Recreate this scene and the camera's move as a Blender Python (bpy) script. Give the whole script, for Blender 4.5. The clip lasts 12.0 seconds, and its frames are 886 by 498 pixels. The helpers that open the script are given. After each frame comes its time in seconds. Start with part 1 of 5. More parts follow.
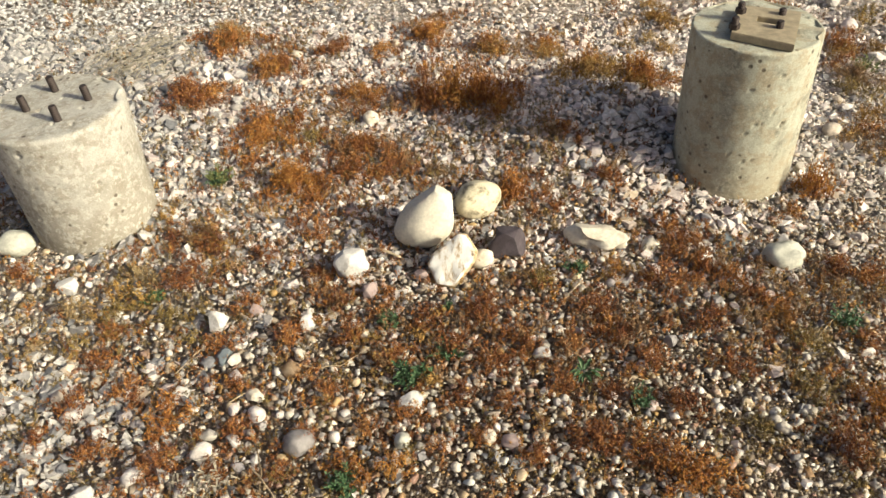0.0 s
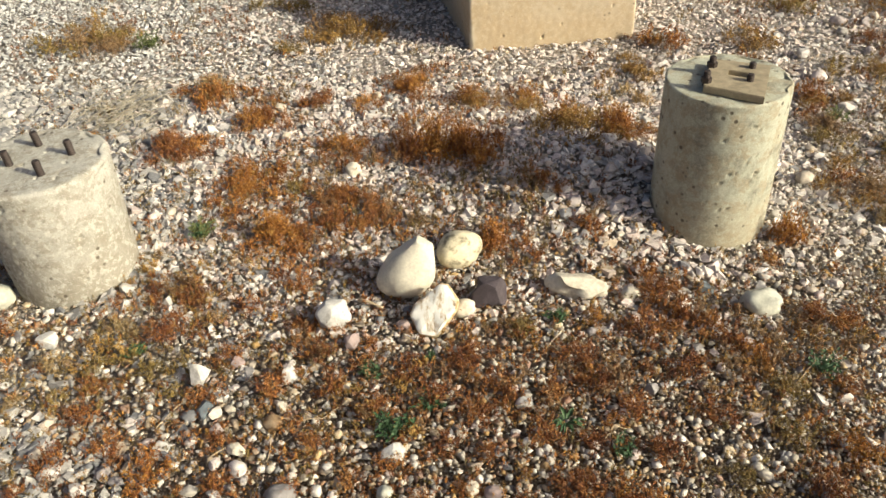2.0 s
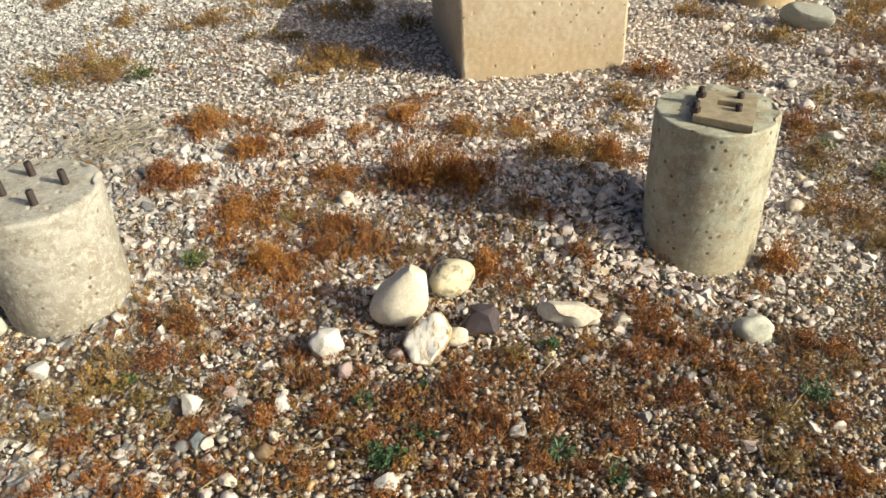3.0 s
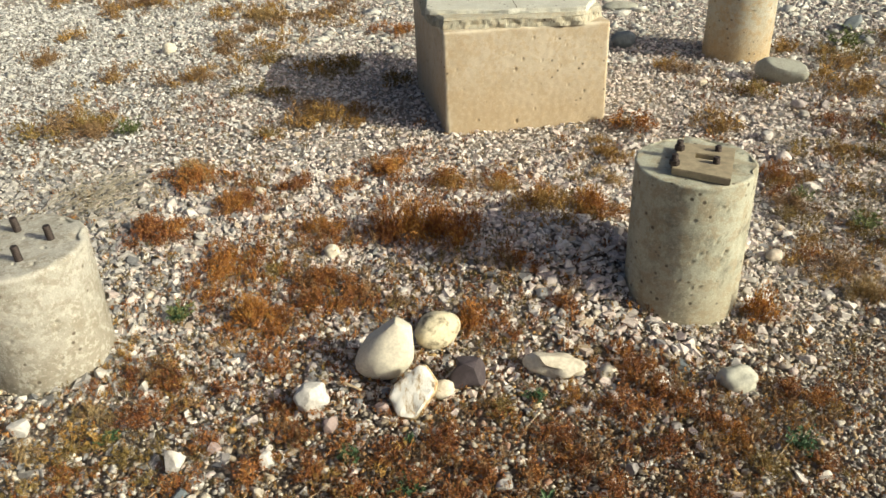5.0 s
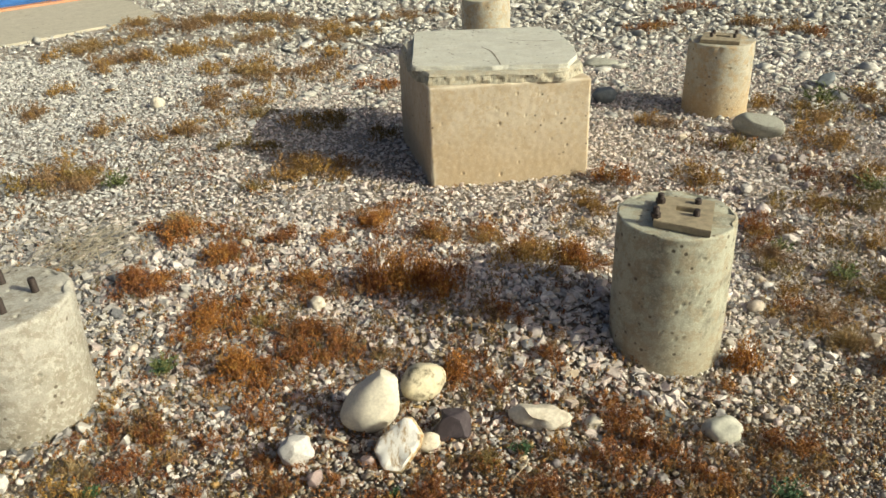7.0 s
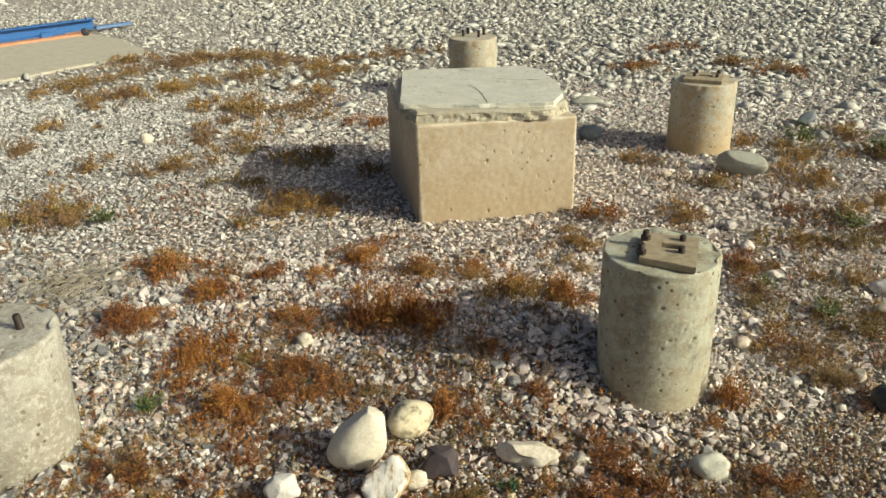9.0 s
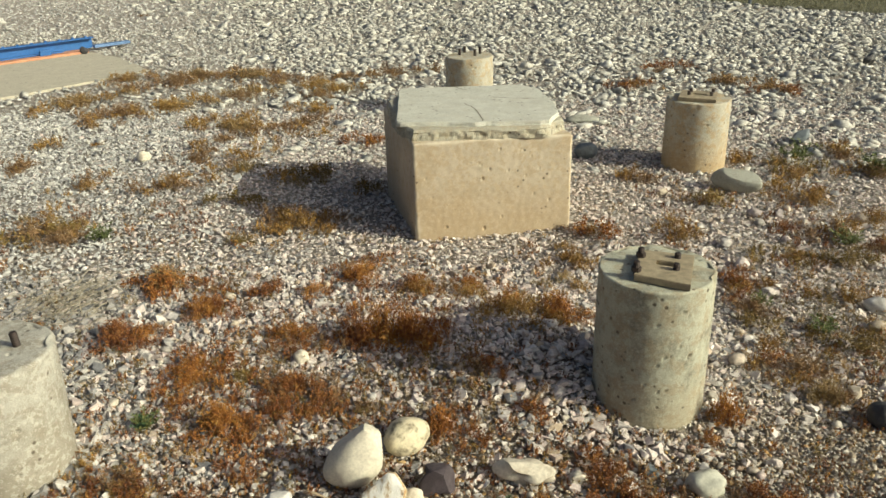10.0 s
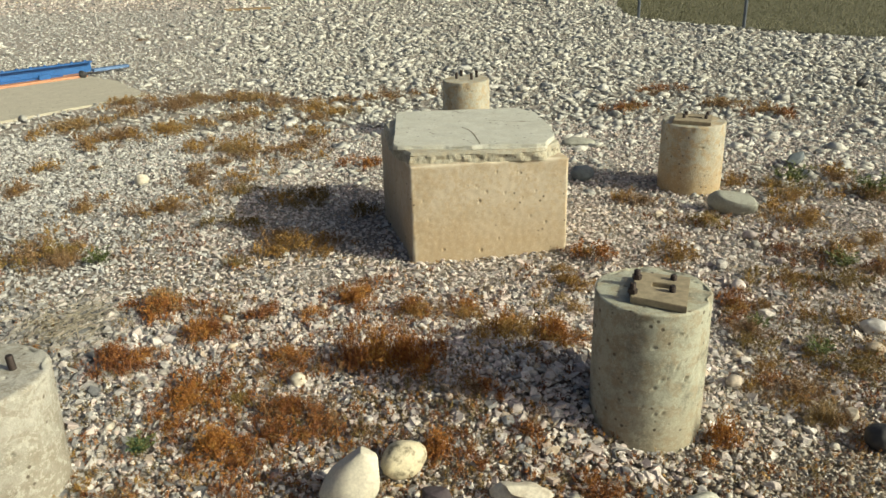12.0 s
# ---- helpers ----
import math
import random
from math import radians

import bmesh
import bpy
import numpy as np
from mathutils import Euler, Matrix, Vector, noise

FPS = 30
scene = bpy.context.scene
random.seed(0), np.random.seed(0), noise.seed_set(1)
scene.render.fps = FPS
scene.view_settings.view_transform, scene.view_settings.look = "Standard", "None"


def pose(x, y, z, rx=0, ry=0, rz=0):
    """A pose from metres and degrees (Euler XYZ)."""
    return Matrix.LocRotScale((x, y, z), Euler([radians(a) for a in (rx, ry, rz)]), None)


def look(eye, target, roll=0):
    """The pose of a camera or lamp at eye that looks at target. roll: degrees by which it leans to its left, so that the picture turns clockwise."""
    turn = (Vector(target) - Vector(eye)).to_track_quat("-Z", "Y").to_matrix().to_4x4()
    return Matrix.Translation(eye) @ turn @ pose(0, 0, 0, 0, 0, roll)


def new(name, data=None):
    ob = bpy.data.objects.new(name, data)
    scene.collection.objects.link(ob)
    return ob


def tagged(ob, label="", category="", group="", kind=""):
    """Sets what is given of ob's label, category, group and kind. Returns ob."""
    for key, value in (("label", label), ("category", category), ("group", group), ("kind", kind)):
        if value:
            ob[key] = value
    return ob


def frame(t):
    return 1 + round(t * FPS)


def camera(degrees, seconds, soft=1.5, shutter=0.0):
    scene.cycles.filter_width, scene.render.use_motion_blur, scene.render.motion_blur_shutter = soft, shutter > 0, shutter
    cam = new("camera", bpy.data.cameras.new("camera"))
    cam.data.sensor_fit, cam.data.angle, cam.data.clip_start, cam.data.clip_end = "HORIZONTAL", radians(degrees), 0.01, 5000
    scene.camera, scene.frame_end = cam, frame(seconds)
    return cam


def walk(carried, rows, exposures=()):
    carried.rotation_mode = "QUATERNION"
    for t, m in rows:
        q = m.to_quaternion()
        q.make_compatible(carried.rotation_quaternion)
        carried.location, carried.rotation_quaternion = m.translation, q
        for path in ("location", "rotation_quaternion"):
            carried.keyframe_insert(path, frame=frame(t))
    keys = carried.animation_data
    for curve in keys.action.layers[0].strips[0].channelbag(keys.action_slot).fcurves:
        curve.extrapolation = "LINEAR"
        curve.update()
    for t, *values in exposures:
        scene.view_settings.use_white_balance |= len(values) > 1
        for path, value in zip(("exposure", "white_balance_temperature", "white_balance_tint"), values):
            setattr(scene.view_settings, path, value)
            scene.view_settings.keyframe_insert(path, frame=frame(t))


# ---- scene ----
cam = camera(58.0, 12.0, 1.5)
PATH = [
    (0, (-0.025, 0.076, 1.479), (-0.205, 1.596, 0.191), -3.9),
    (0.5, (-0.019, 0.08, 1.493), (-0.193, 1.609, 0.215), -3.8),
    (1, (-0.017, 0.077, 1.493), (-0.182, 1.628, 0.241), -3.5),
    (1.5, (-0.015, 0.074, 1.498), (-0.169, 1.646, 0.271), -3.4),
    (2, (-0.014, 0.07, 1.497), (-0.157, 1.665, 0.298), -3.4),
    (2.5, (-0.013, 0.07, 1.5), (-0.147, 1.683, 0.324), -3.2),
    (3, (-0.013, 0.065, 1.503), (-0.138, 1.701, 0.36), -3.1),
    (5, (-0.008, 0.055, 1.516), (-0.097, 1.762, 0.477), -2.8),
    (5.5, (-0.006, 0.051, 1.519), (-0.086, 1.776, 0.51), -2.7),
    (6, (-0.011, 0.043, 1.523), (-0.076, 1.786, 0.544), -2.5),
    (6.5, (-0.01, 0.041, 1.524), (-0.067, 1.799, 0.572), -2.3),
    (7, (-0.008, 0.038, 1.525), (-0.057, 1.809, 0.598), -2.2),
    (9, (-0.007, 0.029, 1.533), (-0.023, 1.84, 0.684), -1.7),
    (9.5, (-0.006, 0.022, 1.538), (-0.017, 1.841, 0.707), -1.6),
    (10, (-0.005, 0.019, 1.538), (-0.012, 1.848, 0.728), -1.6),
    (10.5, (-0.004, 0.015, 1.539), (-0.008, 1.851, 0.747), -1.6),
    (11, (-0.004, 0.014, 1.541), (-0.006, 1.855, 0.759), -1.6),
    (11.5, (-0.003, 0.013, 1.543), (-0.004, 1.858, 0.772), -1.6),
    (12, (-0.003, 0.012, 1.542), (-0.002, 1.862, 0.783), -1.6),
]
walk(cam, [(t, look(eye, target, roll)) for t, eye, target, roll in PATH], [(0, 0.19, 6650, 8), (5, -0.02, 6600, 5), (12, -0.26, 6550, 1)])

# ---- light ----
SUN_FROM = Vector((0.925, -0.38, 0.0)).normalized()
SUN_UP = radians(27.0)
world = bpy.data.worlds.new("sky")
scene.world = world
world.use_nodes = True
wn = world.node_tree
sky = wn.nodes.new("ShaderNodeTexSky")
sky.sky_type = "NISHITA"
sky.sun_disc = False
sky.dust_density = 7.0
sky.air_density = 0.6
sky.sun_elevation = SUN_UP
sky.sun_rotation = math.atan2(SUN_FROM.x, SUN_FROM.y)
wn.links.new(sky.outputs[0], wn.nodes["Background"].inputs[0])
wn.nodes["Background"].inputs[1].default_value = 0.115
sun = new("sun", bpy.data.lights.new("sun", "SUN"))
sun.data.energy = 4.9
sun.data.angle = radians(0.55)
sun.data.color = (1.0, 0.925, 0.72)
sun_dir = Vector((SUN_FROM.x * math.cos(SUN_UP), SUN_FROM.y * math.cos(SUN_UP), math.sin(SUN_UP)))
sun.matrix_world = look(sun_dir * 30, (0, 0, 0))

# ---- materials ----


class Nodes:
    """A small builder for one node material."""

    def __init__(self, name, rough=0.8):
        self.mat = bpy.data.materials.new(name)
        self.mat.use_nodes = True
        self.tree = self.mat.node_tree
        self.bsdf = self.tree.nodes["Principled BSDF"]
        self.bsdf.inputs["Roughness"].default_value = rough
        self.geo = self.add("ShaderNodeNewGeometry")
        self.coord = self.add("ShaderNodeTexCoord")

    def add(self, kind, **values):
        node = self.tree.nodes.new(kind)
        for key, value in values.items():
            if key in node.inputs:
                node.inputs[key].default_value = value
        return node

    def link(self, a, b):
        self.tree.links.new(a, b)

    def noise(self, scale, detail=4.0, rough=0.6, world_space=True):
        node = self.add("ShaderNodeTexNoise", Scale=scale, Detail=detail, Roughness=rough)
        self.link(self.geo.outputs["Position"] if world_space else self.coord.outputs["Object"], node.inputs["Vector"])
        return node.outputs["Fac"]

    def ramp(self, fac, stops, constant=False):
        node = self.add("ShaderNodeValToRGB")
        node.color_ramp.interpolation = "CONSTANT" if constant else "LINEAR"
        els = node.color_ramp.elements
        while len(els) < len(stops):
            els.new(0.5)
        for el, (pos, col) in zip(els, stops):
            el.position = pos
            el.color = (*col, 1) if len(col) == 3 else col
        self.link(fac, node.inputs["Fac"])
        return node.outputs["Color"]

    def mix(self, fac, a, b, kind="MIX"):
        node = self.add("ShaderNodeMixRGB")
        node.blend_type = kind
        for sock, value in ((node.inputs[0], fac), (node.inputs[1], a), (node.inputs[2], b)):
            if isinstance(value, bpy.types.NodeSocket):
                self.link(value, sock)
            elif isinstance(value, (int, float)):
                sock.default_value = value
            else:
                sock.default_value = (*value, 1)
        return node.outputs[0]

    def bump(self, height, strength, distance):
        node = self.add("ShaderNodeBump", Strength=strength, Distance=distance)
        self.link(height, node.inputs["Height"])
        self.link(node.outputs[0], self.bsdf.inputs["Normal"])
        return node

    def colour(self, sock):
        self.link(sock, self.bsdf.inputs["Base Color"])
        return self.mat


def grey(v):
    return (v, v, v)


def stone_material(name, stops, vein=0.25, rough=0.85, grain=260.0, by_island=True):
    n = Nodes(name, rough)
    if by_island:
        pick = n.geo.outputs["Random Per Island"]
    else:
        info = n.add("ShaderNodeObjectInfo")
        pick = info.outputs["Random"]
    base = n.ramp(pick, stops)
    patch = n.ramp(n.noise(45, 5), [(0.3, grey(0.62)), (0.7, grey(1.15))])
    col = n.mix(1.0, base, patch, "MULTIPLY")
    speck = n.ramp(n.noise(grain, 3), [(0.35, grey(0.7)), (0.65, grey(1.12))])
    col = n.mix(vein * 2, col, n.mix(1.0, col, speck, "MULTIPLY"))
    n.bump(n.noise(170, 5), 0.35, 0.004)
    return n.colour(col)


def concrete_material(name, base, warm, dark, stain=0.55, scab=0.3, holes=0.47, reach=0.30, arris=None, speck=0.26, cloud_scale=9.0, relief=0.5):
    """Cast concrete: cloudy tone, splashed soil near the foot, air holes as dark specks of dirt and painted shade."""
    n = Nodes(name, 0.9)
    cloud = n.ramp(n.noise(cloud_scale, 7, 0.7, False), [(0.36, dark), (0.5, base), (0.68, tuple(min(1, c * 1.16) for c in base))])
    blot = n.ramp(n.noise(21, 6, 0.7, False), [(0.48, grey(0)), (0.58, grey(1))])
    col = n.mix(n.mix(1.0, blot, grey(0.65), "MULTIPLY"), cloud, warm)
    sep = n.add("ShaderNodeSeparateXYZ")
    n.link(n.geo.outputs["Position"], sep.inputs[0])
    wave = n.add("ShaderNodeMath")
    wave.operation = "MULTIPLY_ADD"
    n.link(n.noise(9, 4), wave.inputs[0])
    wave.inputs[1].default_value = 0.22
    n.link(sep.outputs["Z"], wave.inputs[2])
    foot = n.ramp(wave.outputs[0], [(reach * 0.43, grey(stain)), (reach, grey(0))])
    col = n.mix(foot, col, warm)
    flake = n.ramp(n.noise(52, 8, 0.75, False), [(0.52, grey(0)), (0.56, grey(scab))])
    col = n.mix(flake, col, tuple(min(1, c * 1.28) for c in base))
    scar = n.ramp(n.noise(33, 8, 0.78, False), [(0.36, grey(scab)), (0.40, grey(0))])
    col = n.mix(scar, col, dark)
    fine = n.ramp(n.noise(240, 4, 0.7, False), [(0.3, grey(1 - speck)), (0.7, grey(1 + speck * 0.54))])
    col = n.mix(1.0, col, fine, "MULTIPLY")
    # pale edges: efflorescence, and a sunlit arris put into the colour
    if arris:
        wear = n.add("ShaderNodeAttribute")
        wear.attribute_name = "wear"
        col = n.mix(wear.outputs["Fac"], col, arris)
    # air holes: brown dirt and the shade inside, both put into the colour
    vor = n.add("ShaderNodeTexVoronoi", Scale=27.0)
    n.link(n.coord.outputs["Object"], vor.inputs["Vector"])
    hole = n.ramp(vor.outputs["Distance"], [(0.11, grey(1)), (0.20, grey(0))])
    some = n.ramp(n.noise(11, 2, 0.5, False), [(holes, grey(0)), (holes + 0.04, grey(1))])
    hole = n.mix(1.0, hole, some, "MULTIPLY")
    col = n.mix(n.mix(1.0, hole, grey(0.85), "MULTIPLY"), col, (0.09, 0.07, 0.05))
    height = n.mix(0.5, n.mix(0.4, n.noise(120, 6, 0.7, False), flake), n.mix(1.0, grey(1), hole, "SUBTRACT"))
    n.bump(height, relief, 0.004)
    return n.colour(col)


def leaf_material(name, stops, rough=0.75):
    n = Nodes(name, rough)
    info = n.add("ShaderNodeObjectInfo")
    add = n.add("ShaderNodeMath")
    add.operation = "MULTIPLY_ADD"
    n.link(info.outputs["Random"], add.inputs[0])
    add.inputs[1].default_value = 0.2
    half = n.add("ShaderNodeMath")
    half.operation = "MULTIPLY"
    n.link(n.geo.outputs["Random Per Island"], half.inputs[0])
    half.inputs[1].default_value = 0.42
    patch = n.add("ShaderNodeMath")
    patch.operation = "MULTIPLY_ADD"
    n.link(n.ramp(n.noise(26, 3), [(0.3, grey(0)), (0.7, grey(1))]), patch.inputs[0])
    patch.inputs[1].default_value = 0.38
    n.link(half.outputs[0], patch.inputs[2])
    n.link(patch.outputs[0], add.inputs[2])
    col = n.ramp(add.outputs[0], stops)
    tone = n.ramp(n.noise(60, 3), [(0.3, grey(0.75)), (0.7, grey(1.15))])
    return n.colour(n.mix(1.0, col, tone, "MULTIPLY"))


def plain_material(name, col, rough, metal=0.0, scale=80.0, spread=0.25, bump=0.2):
    n = Nodes(name, rough)
    n.bsdf.inputs["Metallic"].default_value = metal
    tone = n.ramp(n.noise(scale, 5, 0.65, False), [(0.3, grey(1 - spread)), (0.7, grey(1 + spread))])
    n.bump(n.noise(scale * 3, 4, 0.6, False), bump, 0.002)
    return n.colour(n.mix(1.0, col, tone, "MULTIPLY"))


def ground_material():
    """Silty soil with fine grit."""
    n = Nodes("gritty_soil", 0.95)
    # soil tones this dark also carry the shade between the near pebbles
    col = n.ramp(n.noise(2.2, 6), [(0.3, (0.045, 0.028, 0.017)), (0.55, (0.10, 0.068, 0.042)), (0.75, (0.19, 0.145, 0.10))])
    vor = n.add("ShaderNodeTexVoronoi", Scale=170.0)
    n.link(n.geo.outputs["Position"], vor.inputs["Vector"])
    sep = n.add("ShaderNodeSeparateXYZ")
    n.link(vor.outputs["Color"], sep.inputs[0])
    grit = n.ramp(sep.outputs[0], [(0.0, (0.07, 0.048, 0.03)), (0.5, (0.19, 0.145, 0.10)), (0.8, (0.38, 0.32, 0.24)), (1.0, (0.56, 0.5, 0.42))])
    col = n.mix(0.4, col, grit)
    big = n.add("ShaderNodeTexVoronoi", Scale=14.0)
    n.link(n.geo.outputs["Position"], big.inputs["Vector"])
    bsep = n.add("ShaderNodeSeparateXYZ")
    n.link(big.outputs["Color"], bsep.inputs[0])
    cob = n.ramp(bsep.outputs[1], [(0.0, (0.32, 0.31, 0.275)), (0.5, (0.45, 0.435, 0.39)), (1.0, (0.58, 0.56, 0.51))])
    far = n.add("ShaderNodeSeparateXYZ")
    n.link(n.geo.outputs["Position"], far.inputs[0])
    away = n.ramp(n.ramp_in(far.outputs["Y"], 5.0, 12.0), [(0.0, grey(0)), (1.0, grey(0.8))])
    col = n.mix(away, col, cob)
    fines = n.ramp(n.noise(60, 4), [(0.3, (0.27, 0.235, 0.20)), (0.7, (0.45, 0.41, 0.365))])
    jit = n.add("ShaderNodeMath")
    jit.operation = "MULTIPLY_ADD"
    n.link(n.noise(3.0, 4), jit.inputs[0])
    jit.inputs[1].default_value = 1.2
    reach = n.add("ShaderNodeVectorMath")
    reach.operation = "DISTANCE"
    n.link(n.geo.outputs["Position"], reach.inputs[0])
    reach.inputs[1].default_value = (0.15, 0.75, 0.0)
    n.link(reach.outputs["Value"], jit.inputs[2])
    col = n.mix(n.ramp(n.ramp_in(jit.outputs[0], 1.3, 2.3), [(0.0, grey(0.0)), (1.0, grey(0.85))]), col, fines)
    n.bump(vor.outputs["Distance"], 0.8, 0.006)
    return n.colour(col)


def ramp_in(self, sock, low, high):
    node = self.add("ShaderNodeMapRange")
    node.inputs["From Min"].default_value = low
    node.inputs["From Max"].default_value = high
    self.link(sock, node.inputs["Value"])
    return node.outputs[0]


Nodes.ramp_in = ramp_in

WHITE, PINK, ASH, SLATE = (0.765, 0.71, 0.655), (0.66, 0.555, 0.51), (0.52, 0.495, 0.465), (0.21, 0.215, 0.23)
TAN, OCHRE, RUSTY, CREAM = (0.50, 0.41, 0.30), (0.52, 0.34, 0.13), (0.40, 0.25, 0.20), (0.62, 0.56, 0.46)
M_SOIL = ground_material()
M_CRUSHED = stone_material("crushed_limestone", [(0.0, ASH), (0.09, SLATE), (0.16, ASH), (0.30, PINK), (0.45, WHITE), (0.58, PINK), (0.64, TAN), (0.72, PINK), (0.86, WHITE), (1.0, (0.78, 0.73, 0.68))])
M_PEBBLE = stone_material("mixed_pebbles", [(0.0, (0.15, 0.115, 0.085)), (0.15, (0.42, 0.335, 0.235)), (0.3, (0.43, 0.405, 0.37)), (0.42, (0.45, 0.28, 0.10)), (0.5, (0.34, 0.205, 0.16)), (0.62, (0.42, 0.335, 0.235)), (0.75, SLATE), (0.82, (0.53, 0.47, 0.375)), (1.0, (0.68, 0.64, 0.56))], rough=0.7)
M_GREY_CRUSHED = stone_material("grey_crushed_stone", [(0.0, (0.18, 0.185, 0.195)), (0.18, (0.27, 0.27, 0.27)), (0.4, (0.46, 0.44, 0.41)), (0.55, (0.48, 0.46, 0.425)), (0.68, (0.32, 0.31, 0.31)), (0.82, (0.68, 0.65, 0.60)), (1.0, (0.52, 0.49, 0.445))])
M_GRIT = stone_material("pale_grit", [(0.0, ASH), (0.3, TAN), (0.5, CREAM), (0.7, ASH), (0.85, CREAM), (1.0, WHITE)])
M_PALE_PEBBLE = stone_material("pale_pebbles", [(0.0, ASH), (0.2, CREAM), (0.35, WHITE), (0.5, (0.74, 0.72, 0.66)), (0.62, OCHRE), (0.7, CREAM), (0.85, (0.72, 0.69, 0.62)), (1.0, PINK)], rough=0.65)
M_COBBLE = stone_material("river_cobbles", [(0.0, (0.235, 0.248, 0.252)), (0.08, (0.418, 0.413, 0.383)), (0.28, (0.539, 0.526, 0.470)), (0.42, (0.609, 0.600, 0.548)), (0.55, (0.470, 0.465, 0.426)), (0.7, (0.574, 0.561, 0.505)), (0.85, (0.661, 0.652, 0.609)), (1.0, (0.626, 0.618, 0.566))], rough=0.8)
M_PALE_CRUSHED = stone_material("pale_grey_crushed_stone", [(0.0, ASH), (0.1, (0.299, 0.304, 0.304)), (0.2, (0.528, 0.528, 0.506)), (0.5, (0.651, 0.647, 0.625)), (0.62, (0.493, 0.480, 0.449)), (0.8, (0.634, 0.625, 0.598)), (1.0, (0.704, 0.695, 0.669))])
M_LOOSE = stone_material("loose_stone", [(0.0, ASH), (0.2, WHITE), (0.4, PINK), (0.5, SLATE), (0.65, CREAM), (0.8, TAN), (1.0, WHITE)], by_island=False)
M_CONCRETE = concrete_material("grey_cast_concrete", (0.40, 0.405, 0.325), (0.34, 0.285, 0.19), (0.21, 0.205, 0.16), 0.7, 0.35, 0.43)
M_CONCRETE_PALE = concrete_material("pale_worn_concrete", (0.41, 0.40, 0.355), (0.27, 0.24, 0.185), (0.32, 0.305, 0.255), 0.75, 0.65, 0.5, 0.34, None, 0.22, 7.0, 0.45)
M_CONCRETE_TAN = concrete_material("tan_cast_concrete", (0.51, 0.445, 0.34), (0.46, 0.355, 0.225), (0.44, 0.36, 0.25), 0.75, 0.22, 0.56, 0.42, (0.64, 0.585, 0.46), 0.10, 4.0, 0.22)
M_CONCRETE_MIX = concrete_material("grey_tan_cast_concrete", (0.44, 0.425, 0.35), (0.43, 0.31, 0.165), (0.36, 0.335, 0.26), 0.8, 0.25, 0.47, 0.36)
M_GROUT = concrete_material("grey_grout", (0.42, 0.40, 0.32), (0.43, 0.37, 0.26), (0.30, 0.285, 0.22), 0.0)
M_MORTAR = concrete_material("smooth_grey_mortar", (0.56, 0.565, 0.50), (0.53, 0.52, 0.44), (0.50, 0.50, 0.44), 0.0, 0.1)
M_CRACK = plain_material("crack_dirt", (0.16, 0.14, 0.10), 0.95)
M_BOLT = plain_material("weathered_steel", (0.055, 0.042, 0.038), 0.6, 0.5, 200)
M_BOARD = plain_material("weathered_board", (0.31, 0.26, 0.175), 0.85, 0, 40, 0.3)
M_BLUE = plain_material("blue_paint", (0.02, 0.12, 0.36), 0.45, 0, 25, 0.15, 0.05)
M_BLUE_PALE = plain_material("faded_blue_paint", (0.13, 0.23, 0.42), 0.5, 0, 25, 0.2, 0.05)
M_ORANGE = plain_material("orange_paint", (0.56, 0.27, 0.15), 0.6, 0, 18, 0.2)
M_PAD = concrete_material("flat_pad_concrete", (0.50, 0.47, 0.38), (0.46, 0.42, 0.33), (0.45, 0.42, 0.34), 0.0)
M_POST = plain_material("painted_steel_post", (0.10, 0.12, 0.15), 0.5, 0.3)
M_TURF = plain_material("dull_turf", (0.085, 0.085, 0.05), 0.95, 0, 9, 0.5)
M_RUST_LEAF = leaf_material("rusty_leaves", [(0.0, (0.018, 0.007, 0.004)), (0.3, (0.10, 0.026, 0.008)), (0.52, (0.26, 0.092, 0.022)), (0.76, (0.41, 0.195, 0.05)), (1.0, (0.58, 0.39, 0.16))])
M_ORANGE_LEAF = leaf_material("orange_leaves", [(0.0, (0.03, 0.011, 0.005)), (0.28, (0.19, 0.06, 0.011)), (0.54, (0.40, 0.165, 0.03)), (0.8, (0.53, 0.30, 0.065)), (1.0, (0.62, 0.46, 0.20))])
M_GOLD_LEAF = leaf_material("golden_leaves", [(0.0, (0.04, 0.02, 0.008)), (0.3, (0.22, 0.105, 0.022)), (0.6, (0.38, 0.23, 0.06)), (0.85, (0.49, 0.34, 0.12)), (1.0, (0.58, 0.45, 0.20))])
M_TAN_LEAF = leaf_material("straw_leaves", [(0.0, (0.13, 0.075, 0.03)), (0.35, (0.28, 0.18, 0.075)), (0.7, (0.38, 0.28, 0.13)), (1.0, (0.46, 0.39, 0.24))])
M_BROWN_LEAF = leaf_material("brown_leaves", [(0.0, (0.09, 0.05, 0.025)), (0.4, (0.21, 0.12, 0.055)), (0.75, (0.32, 0.20, 0.095)), (1.0, (0.43, 0.33, 0.20))])
M_OLIVE_LEAF = leaf_material("olive_leaves", [(0.0, (0.035, 0.022, 0.010)), (0.35, (0.14, 0.10, 0.026)), (0.7, (0.28, 0.19, 0.05)), (1.0, (0.40, 0.32, 0.12))])
M_GREEN_LEAF = leaf_material("green_leaves", [(0.0, (0.025, 0.06, 0.025)), (0.5, (0.05, 0.11, 0.04)), (1.0, (0.12, 0.19, 0.08))], 0.55)
M_STEM = plain_material("dry_stem", (0.30, 0.22, 0.13), 0.85)
M_RUST_STEM = plain_material("rusty_stem", (0.20, 0.085, 0.045), 0.85)
M_TWIG = plain_material("bleached_twig", (0.48, 0.38, 0.25), 0.8)

